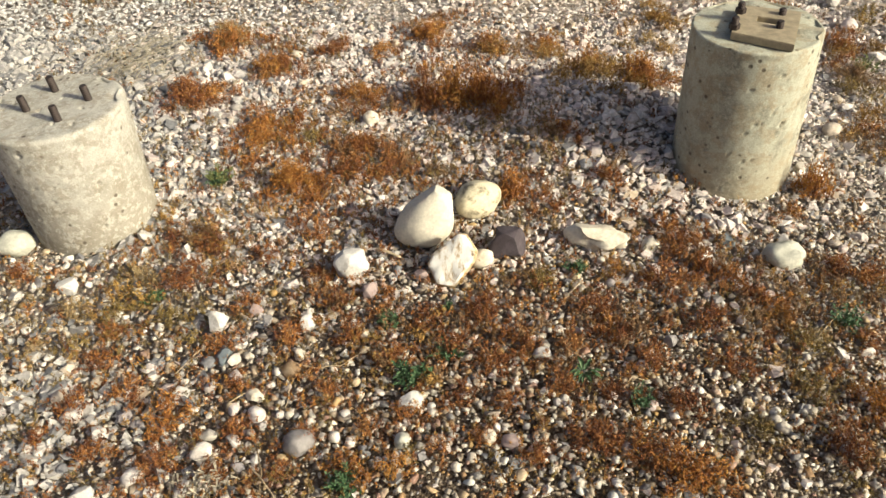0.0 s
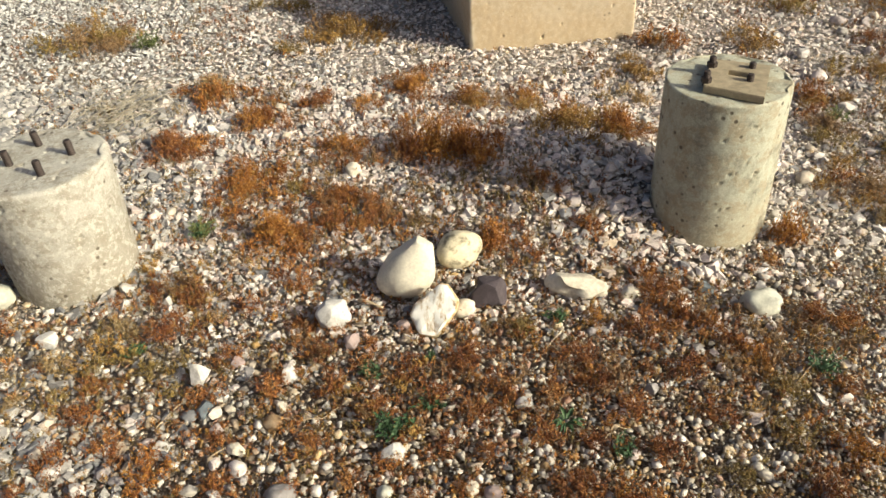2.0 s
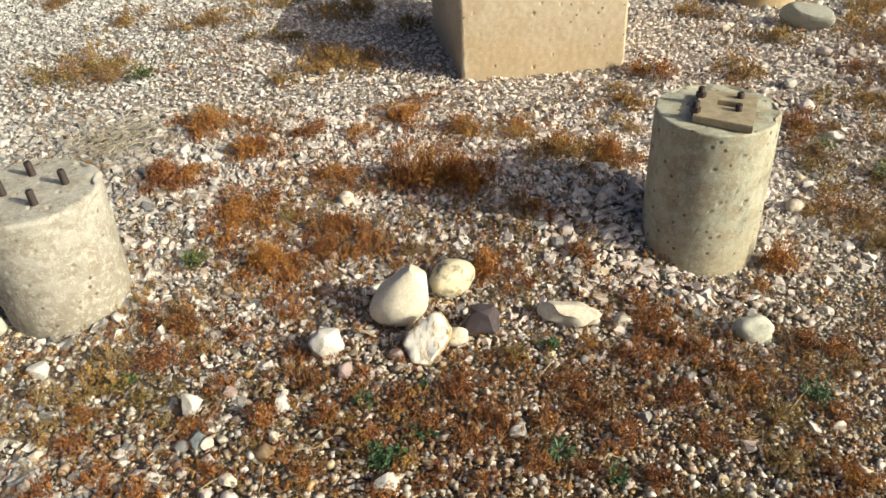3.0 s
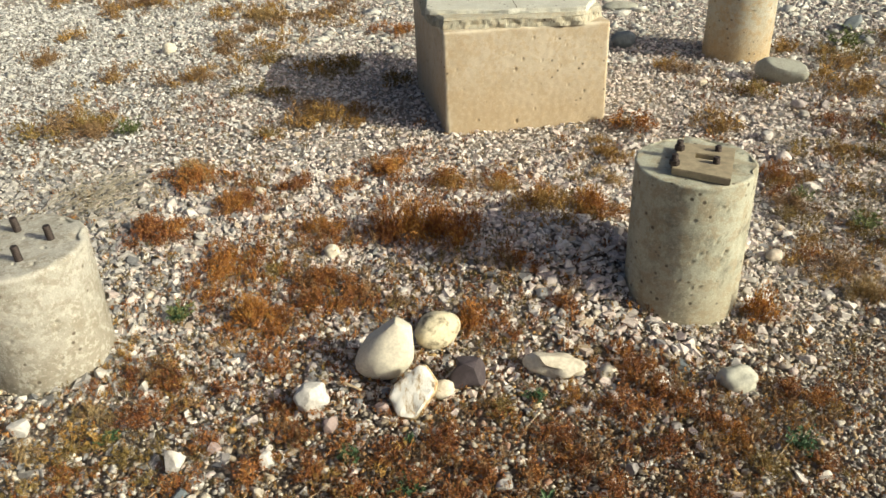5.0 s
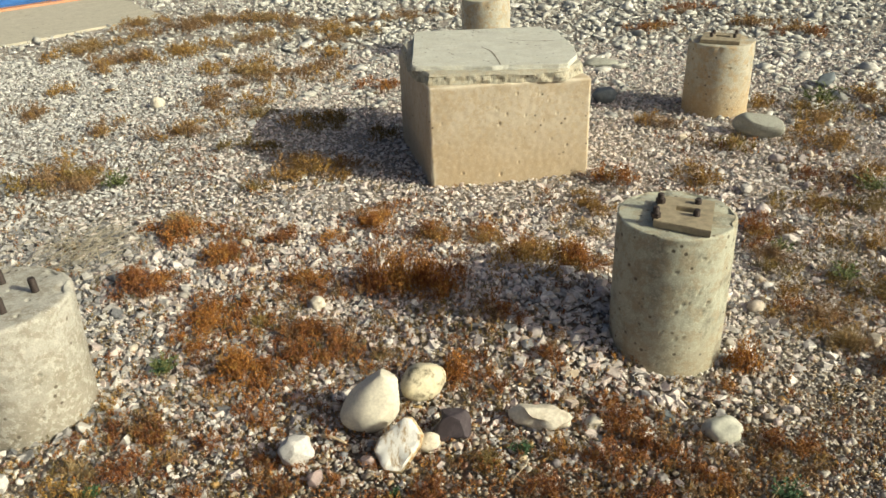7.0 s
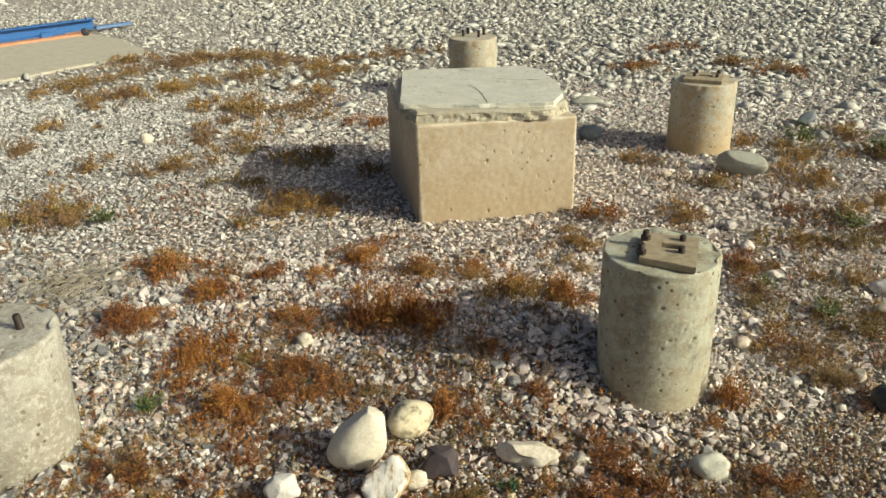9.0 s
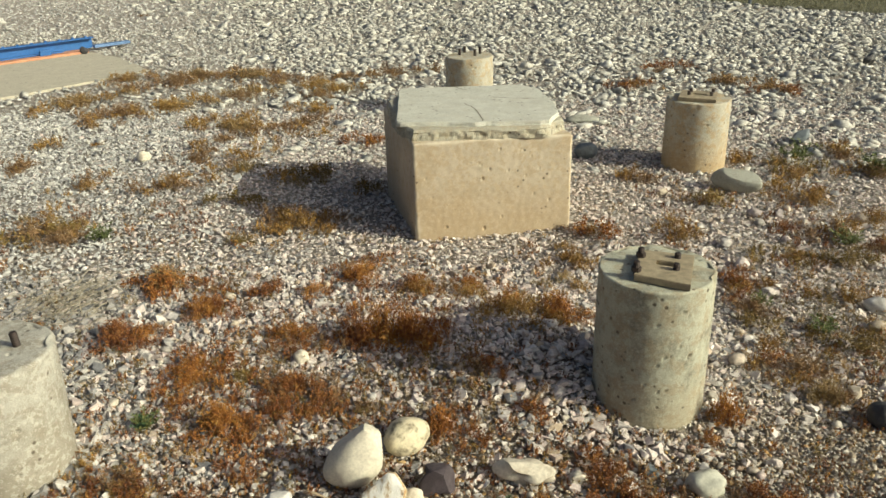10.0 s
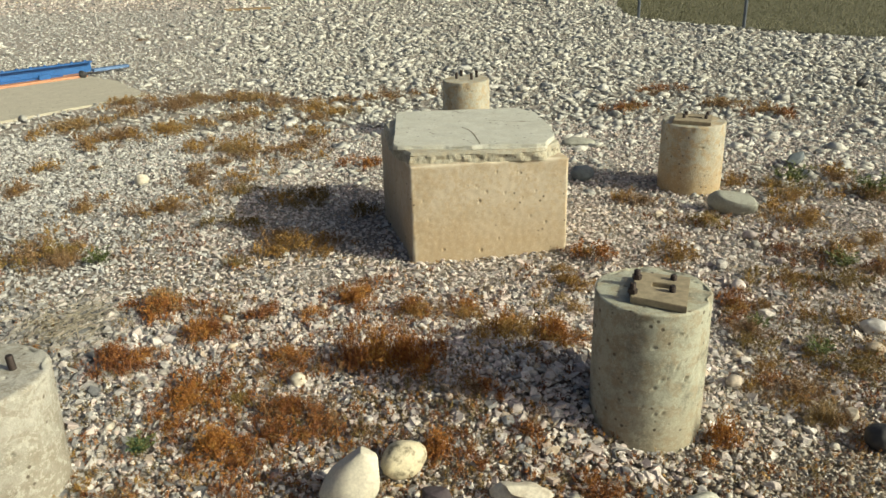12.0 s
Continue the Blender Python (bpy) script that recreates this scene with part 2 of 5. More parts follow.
# ---- helpers ----


def mesh_of(name, bm, material, smooth=False):
    me = bpy.data.meshes.new(name)
    bm.to_mesh(me)
    bm.free()
    me.materials.append(material)
    if smooth:
        me.shade_smooth()
    return me


def part(name, bm, material, parent, label="", smooth=False):
    ob = new(name, mesh_of(name, bm, material, smooth))
    ob.parent = parent
    return tagged(ob, label)


def thing(name, at, label, category, group="", turn=0):
    ob = new(name)
    ob.matrix_world = pose(*at, 0, 0, turn)
    return tagged(ob, label, category, group)


def soup(name, verts, tris, material, smooth=False, mats=None, mat_index=None):
    """One mesh from arrays of corners and triangles."""
    me = bpy.data.meshes.new(name)
    me.vertices.add(len(verts))
    me.vertices.foreach_set("co", np.ascontiguousarray(verts, dtype=np.float32).ravel())
    me.loops.add(tris.size)
    me.loops.foreach_set("vertex_index", np.ascontiguousarray(tris, dtype=np.int32).ravel())
    me.polygons.add(len(tris))
    me.polygons.foreach_set("loop_start", np.arange(0, tris.size, 3, dtype=np.int32))
    me.polygons.foreach_set("use_smooth", np.full(len(tris), smooth, dtype=bool))
    for m in (mats or [material]):
        me.materials.append(m)
    if mat_index is not None:
        me.polygons.foreach_set("material_index", np.ascontiguousarray(mat_index, dtype=np.int32))
    me.update(calc_edges=True)
    me.validate()
    return me


def rise(x, y):
    """Height of the ground."""
    x, y = np.asarray(x, float), np.asarray(y, float)
    near = np.clip((14 - np.hypot(x, y)) / 8, 0, 1)
    bank = 0.14 * np.exp(-(((x - 0.28) / 0.45) ** 2 + ((y - 2.47) / 0.36) ** 2))
    return bank + near * (0.006 * np.sin(3.1 * x + 1.3 * y) + 0.005 * np.sin(2.3 * y - 1.7 * x + 1.0) + 0.003 * np.sin(7.3 * x + 0.4) * np.sin(6.1 * y))


# ---- plan ----
PIERS = {"left": (-1.325, 1.963), "right": (0.639, 2.2225), "back": (1.518, 4.695), "far": (0.209, 6.10)}
BLOCK = [(-0.147, 3.610), (0.614, 3.704), (0.44, 4.44), (-0.328, 4.35)]
PAD = [(-2.93, 8.10), (-3.5, 8.88), (-4.16, 9.42), (-4.9, 10.0), (-7.8, 8.6), (-6.6, 6.85), (-5.6, 5.9), (-3.89, 7.0)]


def inside(poly, x, y):
    x, y = np.asarray(x, float), np.asarray(y, float)
    res = np.zeros(x.shape, bool)
    for (ax, ay), (bx, by) in zip(poly, poly[1:] + poly[:1]):
        cross = ((ay > y) != (by > y)) & (x < (bx - ax) * (y - ay) / (by - ay + 1e-12) + ax)
        res ^= cross
    return res


def free_ground(x, y, gap=0.0):
    """True where nothing is built."""
    ok = ~inside(BLOCK, x, y) & ~inside(PAD, x + 0.07 * np.sin(9 * y) + 0.05 * np.sin(23 * x), y - 0.04 * np.sin(17 * x))
    for px, py in PIERS.values():
        ok &= np.hypot(x - px, y - py) > 0.172 + gap
    return ok


# ---- ground ----
edges = np.concatenate([-np.geomspace(900, 8, 14), np.linspace(-7, 7, 57), np.geomspace(8, 900, 14)])
yedges = np.concatenate([-np.geomspace(900, 4, 10), np.linspace(-3, 14, 69), np.geomspace(16, 1500, 14)])
gx, gy = np.meshgrid(edges, yedges)
gv = np.stack([gx, gy, rise(gx, gy) - 0.012], -1).reshape(-1, 3)
nx = len(edges)
q = (np.arange(len(yedges) - 1)[:, None] * nx + np.arange(nx - 1)[None]).ravel()
gt = np.concatenate([np.stack([q, q + 1, q + nx + 1], 1), np.stack([q, q + nx + 1, q + nx], 1)])
ground = new("ground", soup("ground", gv, gt, M_SOIL, True))
tagged(ground, "flat stony ground of brown silty soil", "ground", kind="structure")

# turf beyond the fence line
TURF = [(5.8, 10.45), (4.75, 11.45), (4.3, 12.0), (3.6, 12.9), (3.2, 13.8), (3.4, 15.6), (4.4, 19.5), (8.0, 30.0), (20, 60), (60, 40), (40, 10), (14, 4.5)]
bm = bmesh.new()
bm.faces.new([bm.verts.new((x, y, 0.004)) for x, y in TURF])
for f in bm.faces:
    if f.normal.z < 0:
        f.normal_flip()
turf = new("turf", mesh_of("turf", bm, M_TURF))
tagged(turf, "dull olive mown turf beyond the gravel", "grass", kind="structure")

# ---- stones, joined ----
rng = np.random.default_rng(7)


def angular(points):
    """A crushed stone: the hull of a few random points."""
    bm = bmesh.new()
    for _ in range(points):
        v = rng.normal(size=3)
        v /= np.linalg.norm(v)
        bm.verts.new(v * rng.uniform(0.8, 1.1))
    out = bmesh.ops.convex_hull(bm, input=bm.verts)
    bmesh.ops.delete(bm, geom=[v for v in bm.verts if not v.link_faces], context="VERTS")
    bmesh.ops.triangulate(bm, faces=bm.faces)
    bmesh.ops.recalc_face_normals(bm, faces=bm.faces)
    bm.verts.index_update()
    vs = np.array([v.co for v in bm.verts])
    ts = np.array([[v.index for v in f.verts] for f in bm.faces])
    bm.free()
    return vs, ts


def rounded(sub, wobble=0.12):
    bm = bmesh.new()
    bmesh.ops.create_icosphere(bm, subdivisions=sub, radius=1)
    off = Vector(rng.uniform(0, 50, 3))
    for v in bm.verts:
        v.co *= 1 + wobble * 2 * noise.noise(v.co * 1.1 + off)
    bm.verts.index_update()
    vs = np.array([v.co for v in bm.verts])
    ts = np.array([[v.index for v in f.verts] for f in bm.faces])
    bm.free()
    return vs, ts


def turns(n, tilt):
    """n random turns: any heading, tilted by up to tilt."""
    a, b, c = rng.uniform(0, 2 * np.pi, n), rng.normal(0, tilt, n), rng.normal(0, tilt, n)
    ca, sa, cb, sb, cc, sc = np.cos(a), np.sin(a), np.cos(b), np.sin(b), np.cos(c), np.sin(c)
    z, o = np.zeros(n), np.ones(n)
    ra = np.stack([ca, -sa, z, sa, ca, z, z, z, o], 1).reshape(n, 3, 3)
    rb = np.stack([o, z, z, z, cb, -sb, z, sb, cb], 1).reshape(n, 3, 3)
    rc = np.stack([cc, z, sc, z, o, z, -sc, z, cc], 1).reshape(n, 3, 3)
    return ra @ rb @ rc


def scatter(name, protos, x, y, size, sink, material, label, smooth, flat=(0.42, 0.72), lift=0.0, tilt=0.32):
    """Stones of the given half-sizes laid on the ground, joined into one object."""
    verts, tris, base = [], [], 0
    which = rng.integers(0, len(protos), len(x))
    for k, (pv, pt) in enumerate(protos):
        idx = np.nonzero(which == k)[0]
        n = len(idx)
        if not n:
            continue
        s = np.stack([size[idx] * rng.uniform(0.92, 1.22, n), size[idx] * rng.uniform(0.74, 1.04, n), size[idx] * rng.uniform(*flat, n)], 1)
        p = (pv[None] * s[:, None]) @ turns(n, tilt).transpose(0, 2, 1)
        p[..., 0] += x[idx, None]
        p[..., 1] += y[idx, None]
        p[..., 2] += (rise(x[idx], y[idx]) + lift + s[:, 2] * sink)[:, None]
        verts.append(p.reshape(-1, 3))
        tris.append((pt[None] + (np.arange(n) * len(pv))[:, None, None]).reshape(-1, 3) + base)
        base += n * len(pv)
    ob = new(name, soup(name, np.concatenate(verts), np.concatenate(tris), material, smooth))
    return tagged(ob, label, "gravel", kind="stuff")


def lattice(x0, x1, y0, y1, step):
    """A jittered lattice, cut to the wedge of ground that lies in view."""
    xs, ys = np.meshgrid(np.arange(x0, x1, step), np.arange(y0, y1, step))
    xs = (xs + rng.uniform(-0.5, 0.5, xs.shape) * step).ravel()
    ys = (ys + rng.uniform(-0.5, 0.5, ys.shape) * step).ravel()
    keep = np.abs(xs) < 0.60 * ys + 0.66
    return xs[keep], ys[keep]


def wave_field(x, y, s, seed):
    """Soft blotches between 0 and 1."""
    r = np.random.default_rng(seed)
    v = np.zeros_like(x)
    for k in range(7):
        a, ph, fr = r.uniform(0, 6.28), r.uniform(0, 6.28), s * r.uniform(0.6, 1.9)
        v += np.sin(fr * (np.cos(a) * x + np.sin(a) * y) + ph)
    return np.clip(0.5 + v / 7, 0, 1)


def coarse(x, y):
    """Share of crushed stone: high round the piers and the block, low in the near pebble bed."""
    bed = 1 / (1 + np.exp(-(y - 1.95 - 0.25 * np.sin(2.2 * x) + 0.34 * np.exp(-((x - 0.5) / 0.4) ** 2)) * 7))
    side = 1 / (1 + np.exp((x + 0.85 + 0.25 * (y - 1.2)) * 9)) / (1 + np.exp((y - 1.42) * 14))
    return np.clip(np.maximum(bed, side * 0.72) - 0.55 / (1 + np.exp(-(x - 1.0 - 0.12 * y) * 8)) * (y < 3.2), 0.06, 1)


hulls = [angular(11) for _ in range(16)]
hulls_far = [angular(8) for _ in range(12)]

x, y = lattice(-2.5, 2.5, 0.75, 3.3, 0.0172)
keep = free_ground(x, y, 0.0) & (rng.uniform(size=len(x)) < coarse(x, y) * 0.95)
x, y = x[keep], y[keep]
coarser = np.exp(-(((x - 0.45) / 0.42) ** 2 + ((y - 2.3) / 0.42) ** 2)) + 0.7 / (1 + np.exp((x + 0.95) * 7))
size = rng.lognormal(math.log(0.0102), 0.44, len(x)).clip(0.005, 0.026) * (1 + 0.38 * np.clip(coarser, 0, 1))
grey_side = rng.uniform(size=len(x)) < 1 / (1 + np.exp((x + 0.72 + 0.5 * (y - 1.6)) * 6))
scatter("crushed_gravel", hulls, x[~grey_side], y[~grey_side], size[~grey_side], 0.2, M_CRUSHED, "pale pinkish crushed limestone gravel", False)
scatter("grey_gravel", hulls, x[grey_side], y[grey_side], size[grey_side] * 1.12, 0.2, M_GREY_CRUSHED, "grey and whitish crushed gravel", False)
x, y = lattice(-2.2, 2.2, 1.1, 3.2, 0.0165)
keep = free_ground(x, y, -0.003) & (rng.uniform(size=len(x)) < coarse(x, y) * 0.8)
x, y = x[keep], y[keep]
scatter("stone_chips", [angular(6) for _ in range(12)], x, y, rng.lognormal(math.log(0.0066), 0.3, len(x)).clip(0.003, 0.011), 0.1, M_CRUSHED, "small pale chips between the crushed stones", False, lift=0.002)
x, y = lattice(-4.5, 4.5, 3.3, 6.4, 0.0205)
keep = free_ground(x, y, 0.0) & (rng.uniform(size=len(x)) < np.clip(1.7 - 0.24 * (y - 3.3) - 0.25 * np.clip(x - 1.2, 0, 2), 0.15, 1))
x, y = x[keep], y[keep]
size = rng.lognormal(math.log(0.0118), 0.36, len(x)).clip(0.006, 0.028)
grey_side = rng.uniform(size=len(x)) < 1 / (1 + np.exp((x + 1.45 + 0.12 * (y - 3.5)) * 3.2))
mid_hulls = [angular(7) for _ in range(14)]
scatter("crushed_gravel", mid_hulls, x[~grey_side], y[~grey_side], size[~grey_side], 0.25, M_CRUSHED, "pale pinkish crushed limestone gravel", False, flat=(0.30, 0.58), tilt=0.22)
scatter("grey_gravel", mid_hulls, x[grey_side], y[grey_side], size[grey_side], 0.25, M_PALE_CRUSHED, "pale grey crushed gravel", False, flat=(0.30, 0.58), tilt=0.22)

# the same gravel all round, thinner
xs, ys = np.meshgrid(np.arange(-7, 7, 0.10), np.arange(-3.5, 9.5, 0.10))
xs, ys = (xs + rng.uniform(-0.035, 0.035, xs.shape)).ravel(), (ys + rng.uniform(-0.035, 0.035, ys.shape)).ravel()
keep = (np.abs(xs) > 0.60 * ys + 0.62) | (ys < 0.78)
keep &= rng.uniform(size=len(xs)) < np.clip(1.5 - np.hypot(xs, ys - 3) / 7.5, 0, 1)
x, y = xs[keep], ys[keep]
scatter("crushed_gravel", [angular(7) for _ in range(12)], x, y, rng.lognormal(math.log(0.030), 0.35, len(x)).clip(0.014, 0.055), 0.15, M_CRUSHED, "pale crushed limestone gravel, thinly spread", False)

# near bed of small mixed pebbles
x, y = lattice(-1.7, 1.9, 0.7, 2.7, 0.0136)
keep = free_ground(x, y, -0.004) & (rng.uniform(size=len(x)) < np.clip(1.15 - coarse(x, y), 0.2, 0.9))
x, y = x[keep], y[keep]
scatter("pebble_bed", [angular(8) for _ in range(8)] + [angular(10) for _ in range(6)], x, y, rng.lognormal(math.log(0.0070), 0.46, len(x)).clip(0.003, 0.018), 0.2, M_PEBBLE, "bed of small mixed tan and grey pebbles", True)

x, y = lattice(-1.5, 1.7, 0.75, 2.2, 0.034)
keep = free_ground(x, y, 0.0) & (rng.uniform(size=len(x)) < np.clip(1.0 - coarse(x, y), 0.1, 1) * np.clip(wave_field(x, y, 7.0, 12) * 1.6 - 0.3, 0.05, 0.8))
x, y = x[keep], y[keep]
scatter("pale_pebbles", [rounded(2, 0.28) for _ in range(5)] + [angular(14) for _ in range(5)], x, y, rng.lognormal(math.log(0.0085), 0.33, len(x)).clip(0.005, 0.018), 0.35, M_PALE_PEBBLE, "scattered whitish and yellow pebbles", True, lift=0.002)

# pale grit to the right of the near bed
x, y = lattice(0.65, 1.9, 1.15, 2.9, 0.0125)
keep = free_ground(x, y, -0.003) & (rng.uniform(size=len(x)) < np.clip((x - 0.62) * 3, 0, 0.85))
x, y = x[keep], y[keep]
scatter("grit_bed", [angular(8) for _ in range(8)], x, y, rng.lognormal(math.log(0.0052), 0.3, len(x)).clip(0.003, 0.010), 0.4, M_GRIT, "fine pale grey and tan grit", False, lift=0.003)

# cobbles beyond the block
x, y = lattice(-13, 13, 4.3, 20, 0.072)
fine_side = 1 / (1 + np.exp((x + 1.4 + 0.26 * (y - 6)) * 2.6))
keep = free_ground(x, y, 0.02) & ~inside(TURF, x, y) & (rng.uniform(size=len(x)) < np.clip(1.6 - y / 14, 0.32, 1))
keep &= rng.uniform(size=len(x)) < np.clip((y - 4.2) / 2.2 + np.clip(x - 1.2, 0, 1), 0, 1) * (1 - 0.9 * fine_side)
x, y = x[keep], y[keep]
scatter("cobble_field", [angular(10) for _ in range(16)], x, y, rng.lognormal(math.log(0.027), 0.50, len(x)).clip(0.011, 0.075) * (1 + (y - 5) / 30), 0.15, M_COBBLE, "field of rounded pale river cobbles", True, flat=(0.26, 0.50), tilt=0.18)
# fine gravel to the left
x, y = lattice(-13, 3, 4.6, 17, 0.08)
fine_side = 1 / (1 + np.exp((x + 1.2 + 0.26 * (y - 6)) * 2.2))
keep = free_ground(x, y, 0.0) & (rng.uniform(size=len(x)) < fine_side)
x, y = x[keep], y[keep]
scatter("fine_gravel", hulls_far, x, y, rng.lognormal(math.log(0.021), 0.3, len(x)).clip(0.01, 0.04), 0.15, M_PALE_CRUSHED, "pale fine gravel of a worn track", False, flat=(0.28, 0.55), tilt=0.2)
x, y = lattice(-16, 2, 17, 27, 0.12)
fine_side = 1 / (1 + np.exp((x + 1.2 + 0.26 * (y - 6)) * 1.2))
keep = rng.uniform(size=len(x)) < fine_side
x, y = x[keep], y[keep]
scatter("fine_gravel", hulls_far, x, y, rng.lognormal(math.log(0.036), 0.3, len(x)).clip(0.015, 0.06), 0.1, M_CRUSHED, "pale fine gravel of a worn track", False, flat=(0.28, 0.55), tilt=0.2)
# grit between the cobbles
x, y = lattice(-8, 8, 5.0, 11, 0.074)
keep = free_ground(x, y, 0.0) & ~inside(TURF, x, y)
x, y = x[keep], y[keep]
scatter("cobble_grit", hulls_far, x, y, rng.lognormal(math.log(0.019), 0.3, len(x)).clip(0.01, 0.03), 0.1, M_COBBLE, "small stones between the cobbles", False)

# ---- concrete piers ----


def pitted(co, nrm, pits, depth, tall=1.0):
    """Pushes points inwards near each pit."""
    for c, r in pits:
        d = np.linalg.norm((co - c) / np.array([1, 1, tall]), axis=1)
        m = d < r
        co[m] -= nrm[m] * (depth * r * (1 - (d[m] / r) ** 2))[:, None]
    return co


def pier_body(r_top, r_bot, h, seed, worn):
    """A cast drum with a softened rim, a rough skin and air holes, sunk into the ground."""
    r = np.random.default_rng(seed)
    seg, off = 208 if worn in (0.0, 1.0) else 120, Vector(r.uniform(0, 40, 3))
    rim = 0.007 + 0.006 * worn
    prof = [(r_bot + (r_top - r_bot) * (z + 0.06) / (h + 0.06), z) for z in np.linspace(-0.06, h - rim, 92)]
    prof += [(r_top - rim + rim * math.cos(a), h - rim + rim * math.sin(a)) for a in np.linspace(0.25, math.pi / 2, 6)]
    prof += [(rr, h) for rr in np.linspace(r_top - rim, 0.012, 30)[1:]]
    ang = np.linspace(0, 2 * np.pi, seg, endpoint=False)
    pr = np.array(prof)
    co = np.stack([pr[:, None, 0] * np.cos(ang), pr[:, None, 0] * np.sin(ang), np.repeat(pr[:, 1:2], seg, 1)], -1).reshape(-1, 3)
    flat = np.repeat(np.arange(len(prof)) >= 98, seg)
    nrm = np.where(flat[:, None], np.array([[0, 0, 1.0]]), np.stack([np.tile(np.cos(ang), len(prof)), np.tile(np.sin(ang), len(prof)), np.zeros(len(co))], 1))
    rough = np.array([noise.noise(Vector(c) * 6 + off) * 0.0016 + (noise.noise(Vector(c) * 38 + off) * 0.0014 + noise.noise(Vector(c) * 85 + off) * 0.0009) * (0.6 + 0.35 * worn) for c in co])
    edge = np.exp(-((co[:, 2] - h) ** 2 + (np.hypot(co[:, 0], co[:, 1]) - r_top) ** 2) / 0.0009)
    chips = np.array([max(0.0, noise.noise(Vector(c) * 17 - off) - 0.12) for c in co]) * edge * (0.022 + 0.016 * worn)
    co += nrm * (rough - chips)[:, None]
    pits = []
    for _ in range(70 + int(110 * worn)):
        a, z = r.uniform(0, 2 * math.pi), r.uniform(0.02, h - 0.02)
        rr = r_bot + (r_top - r_bot) * z / h
        pits.append((np.array([rr * math.cos(a), rr * math.sin(a), z]), r.choice([0.0038, 0.0055, 0.009], p=[0.6, 0.34, 0.06])))
    for _ in range(12):
        a, rr = r.uniform(0, 2 * math.pi), r.uniform(0.03, r_top - 0.03)
        pits.append((np.array([rr * math.cos(a), rr * math.sin(a), h]), r.uniform(0.004, 0.008)))
    co = pitted(co, nrm, pits, 1.6, 0.8)
    q = (np.arange(len(prof) - 1)[:, None] * seg + np.arange(seg)[None])
    q2 = (np.arange(len(prof) - 1)[:, None] * seg + (np.arange(seg)[None] + 1) % seg)
    a, b, c, d = q.ravel(), q2.ravel(), (q2 + seg).ravel(), (q + seg).ravel()
    tris = np.concatenate([np.stack([a, b, c], 1), np.stack([a, c, d], 1)])
    last = (len(prof) - 1) * seg
    co = np.concatenate([co, [[0, 0, h]]])
    fan = np.arange(seg)
    tris = np.concatenate([tris, np.stack([last + fan, last + (fan + 1) % seg, np.full(seg, len(co) - 1)], 1)])
    return co, tris


def bolt_mesh(radius, height, nut=False):
    """A length of threaded bar, with a nut low on it where there is one."""
    bm = bmesh.new()
    steps = max(6, int(height / 0.0022))
    rings = []
    for i in range(steps + 1):
        z = -0.01 + (height + 0.01) * i / steps
        rr = radius * (1.0 if i % 2 else 0.86) * (0.8 if i == steps else 1)
        rings.append([bm.verts.new((rr * math.cos(a), rr * math.sin(a), z)) for a in np.linspace(0, 2 * math.pi, 14, endpoint=False)])
    for lo, hi in zip(rings, rings[1:]):
        for k in range(14):
            bm.faces.new((lo[k], lo[(k + 1) % 14], hi[(k + 1) % 14], hi[k]))
    bm.faces.new(rings[-1])
    if nut:
        low = [bm.verts.new((radius * 1.4 * math.cos(a), radius * 1.4 * math.sin(a), 0.001)) for a in np.linspace(0, 2 * math.pi, 6, endpoint=False)]
        high = [bm.verts.new((v.co.x, v.co.y, 0.015)) for v in low]
        for k in range(6):
            bm.faces.new((low[k], low[(k + 1) % 6], high[(k + 1) % 6], high[k]))
        bm.faces.new(high)
    return bm


def pier(key, r_top, r_bot, h, seed, worn, material, label):
    px, py = PIERS[key]
    ob = thing("concrete_pier", (px, py, 0), label, "pier", "concrete piers round the block")
    co, tris = pier_body(r_top, r_bot, h, seed, worn)
    body = new("body", soup("body", co, tris, material, True))
    body.parent = ob
    return ob


def bolt(parent, x, y, z, height, tip=(0, 0), radius=0.0115, nut=False):
    b = part("anchor_bolt", bolt_mesh(radius, height, nut), M_BOLT, parent, "dark weathered threaded bolt")
    b.matrix_basis = pose(x, y, z, tip[0], tip[1], 40)
    return b


left = pier("left", 0.196, 0.180, 0.397, 3, 1.0, M_CONCRETE_PALE, "pale worn round concrete pier with four bare bolts")
for x, y, tip in ((-0.063, -0.026, (2, -3)), (0.056, -0.082, (-2, -2)), (-0.030, 0.085, (3, -4)), (0.094, 0.031, (0, -3))):
    bolt(left, x, y, 0.395, 0.048, tip)


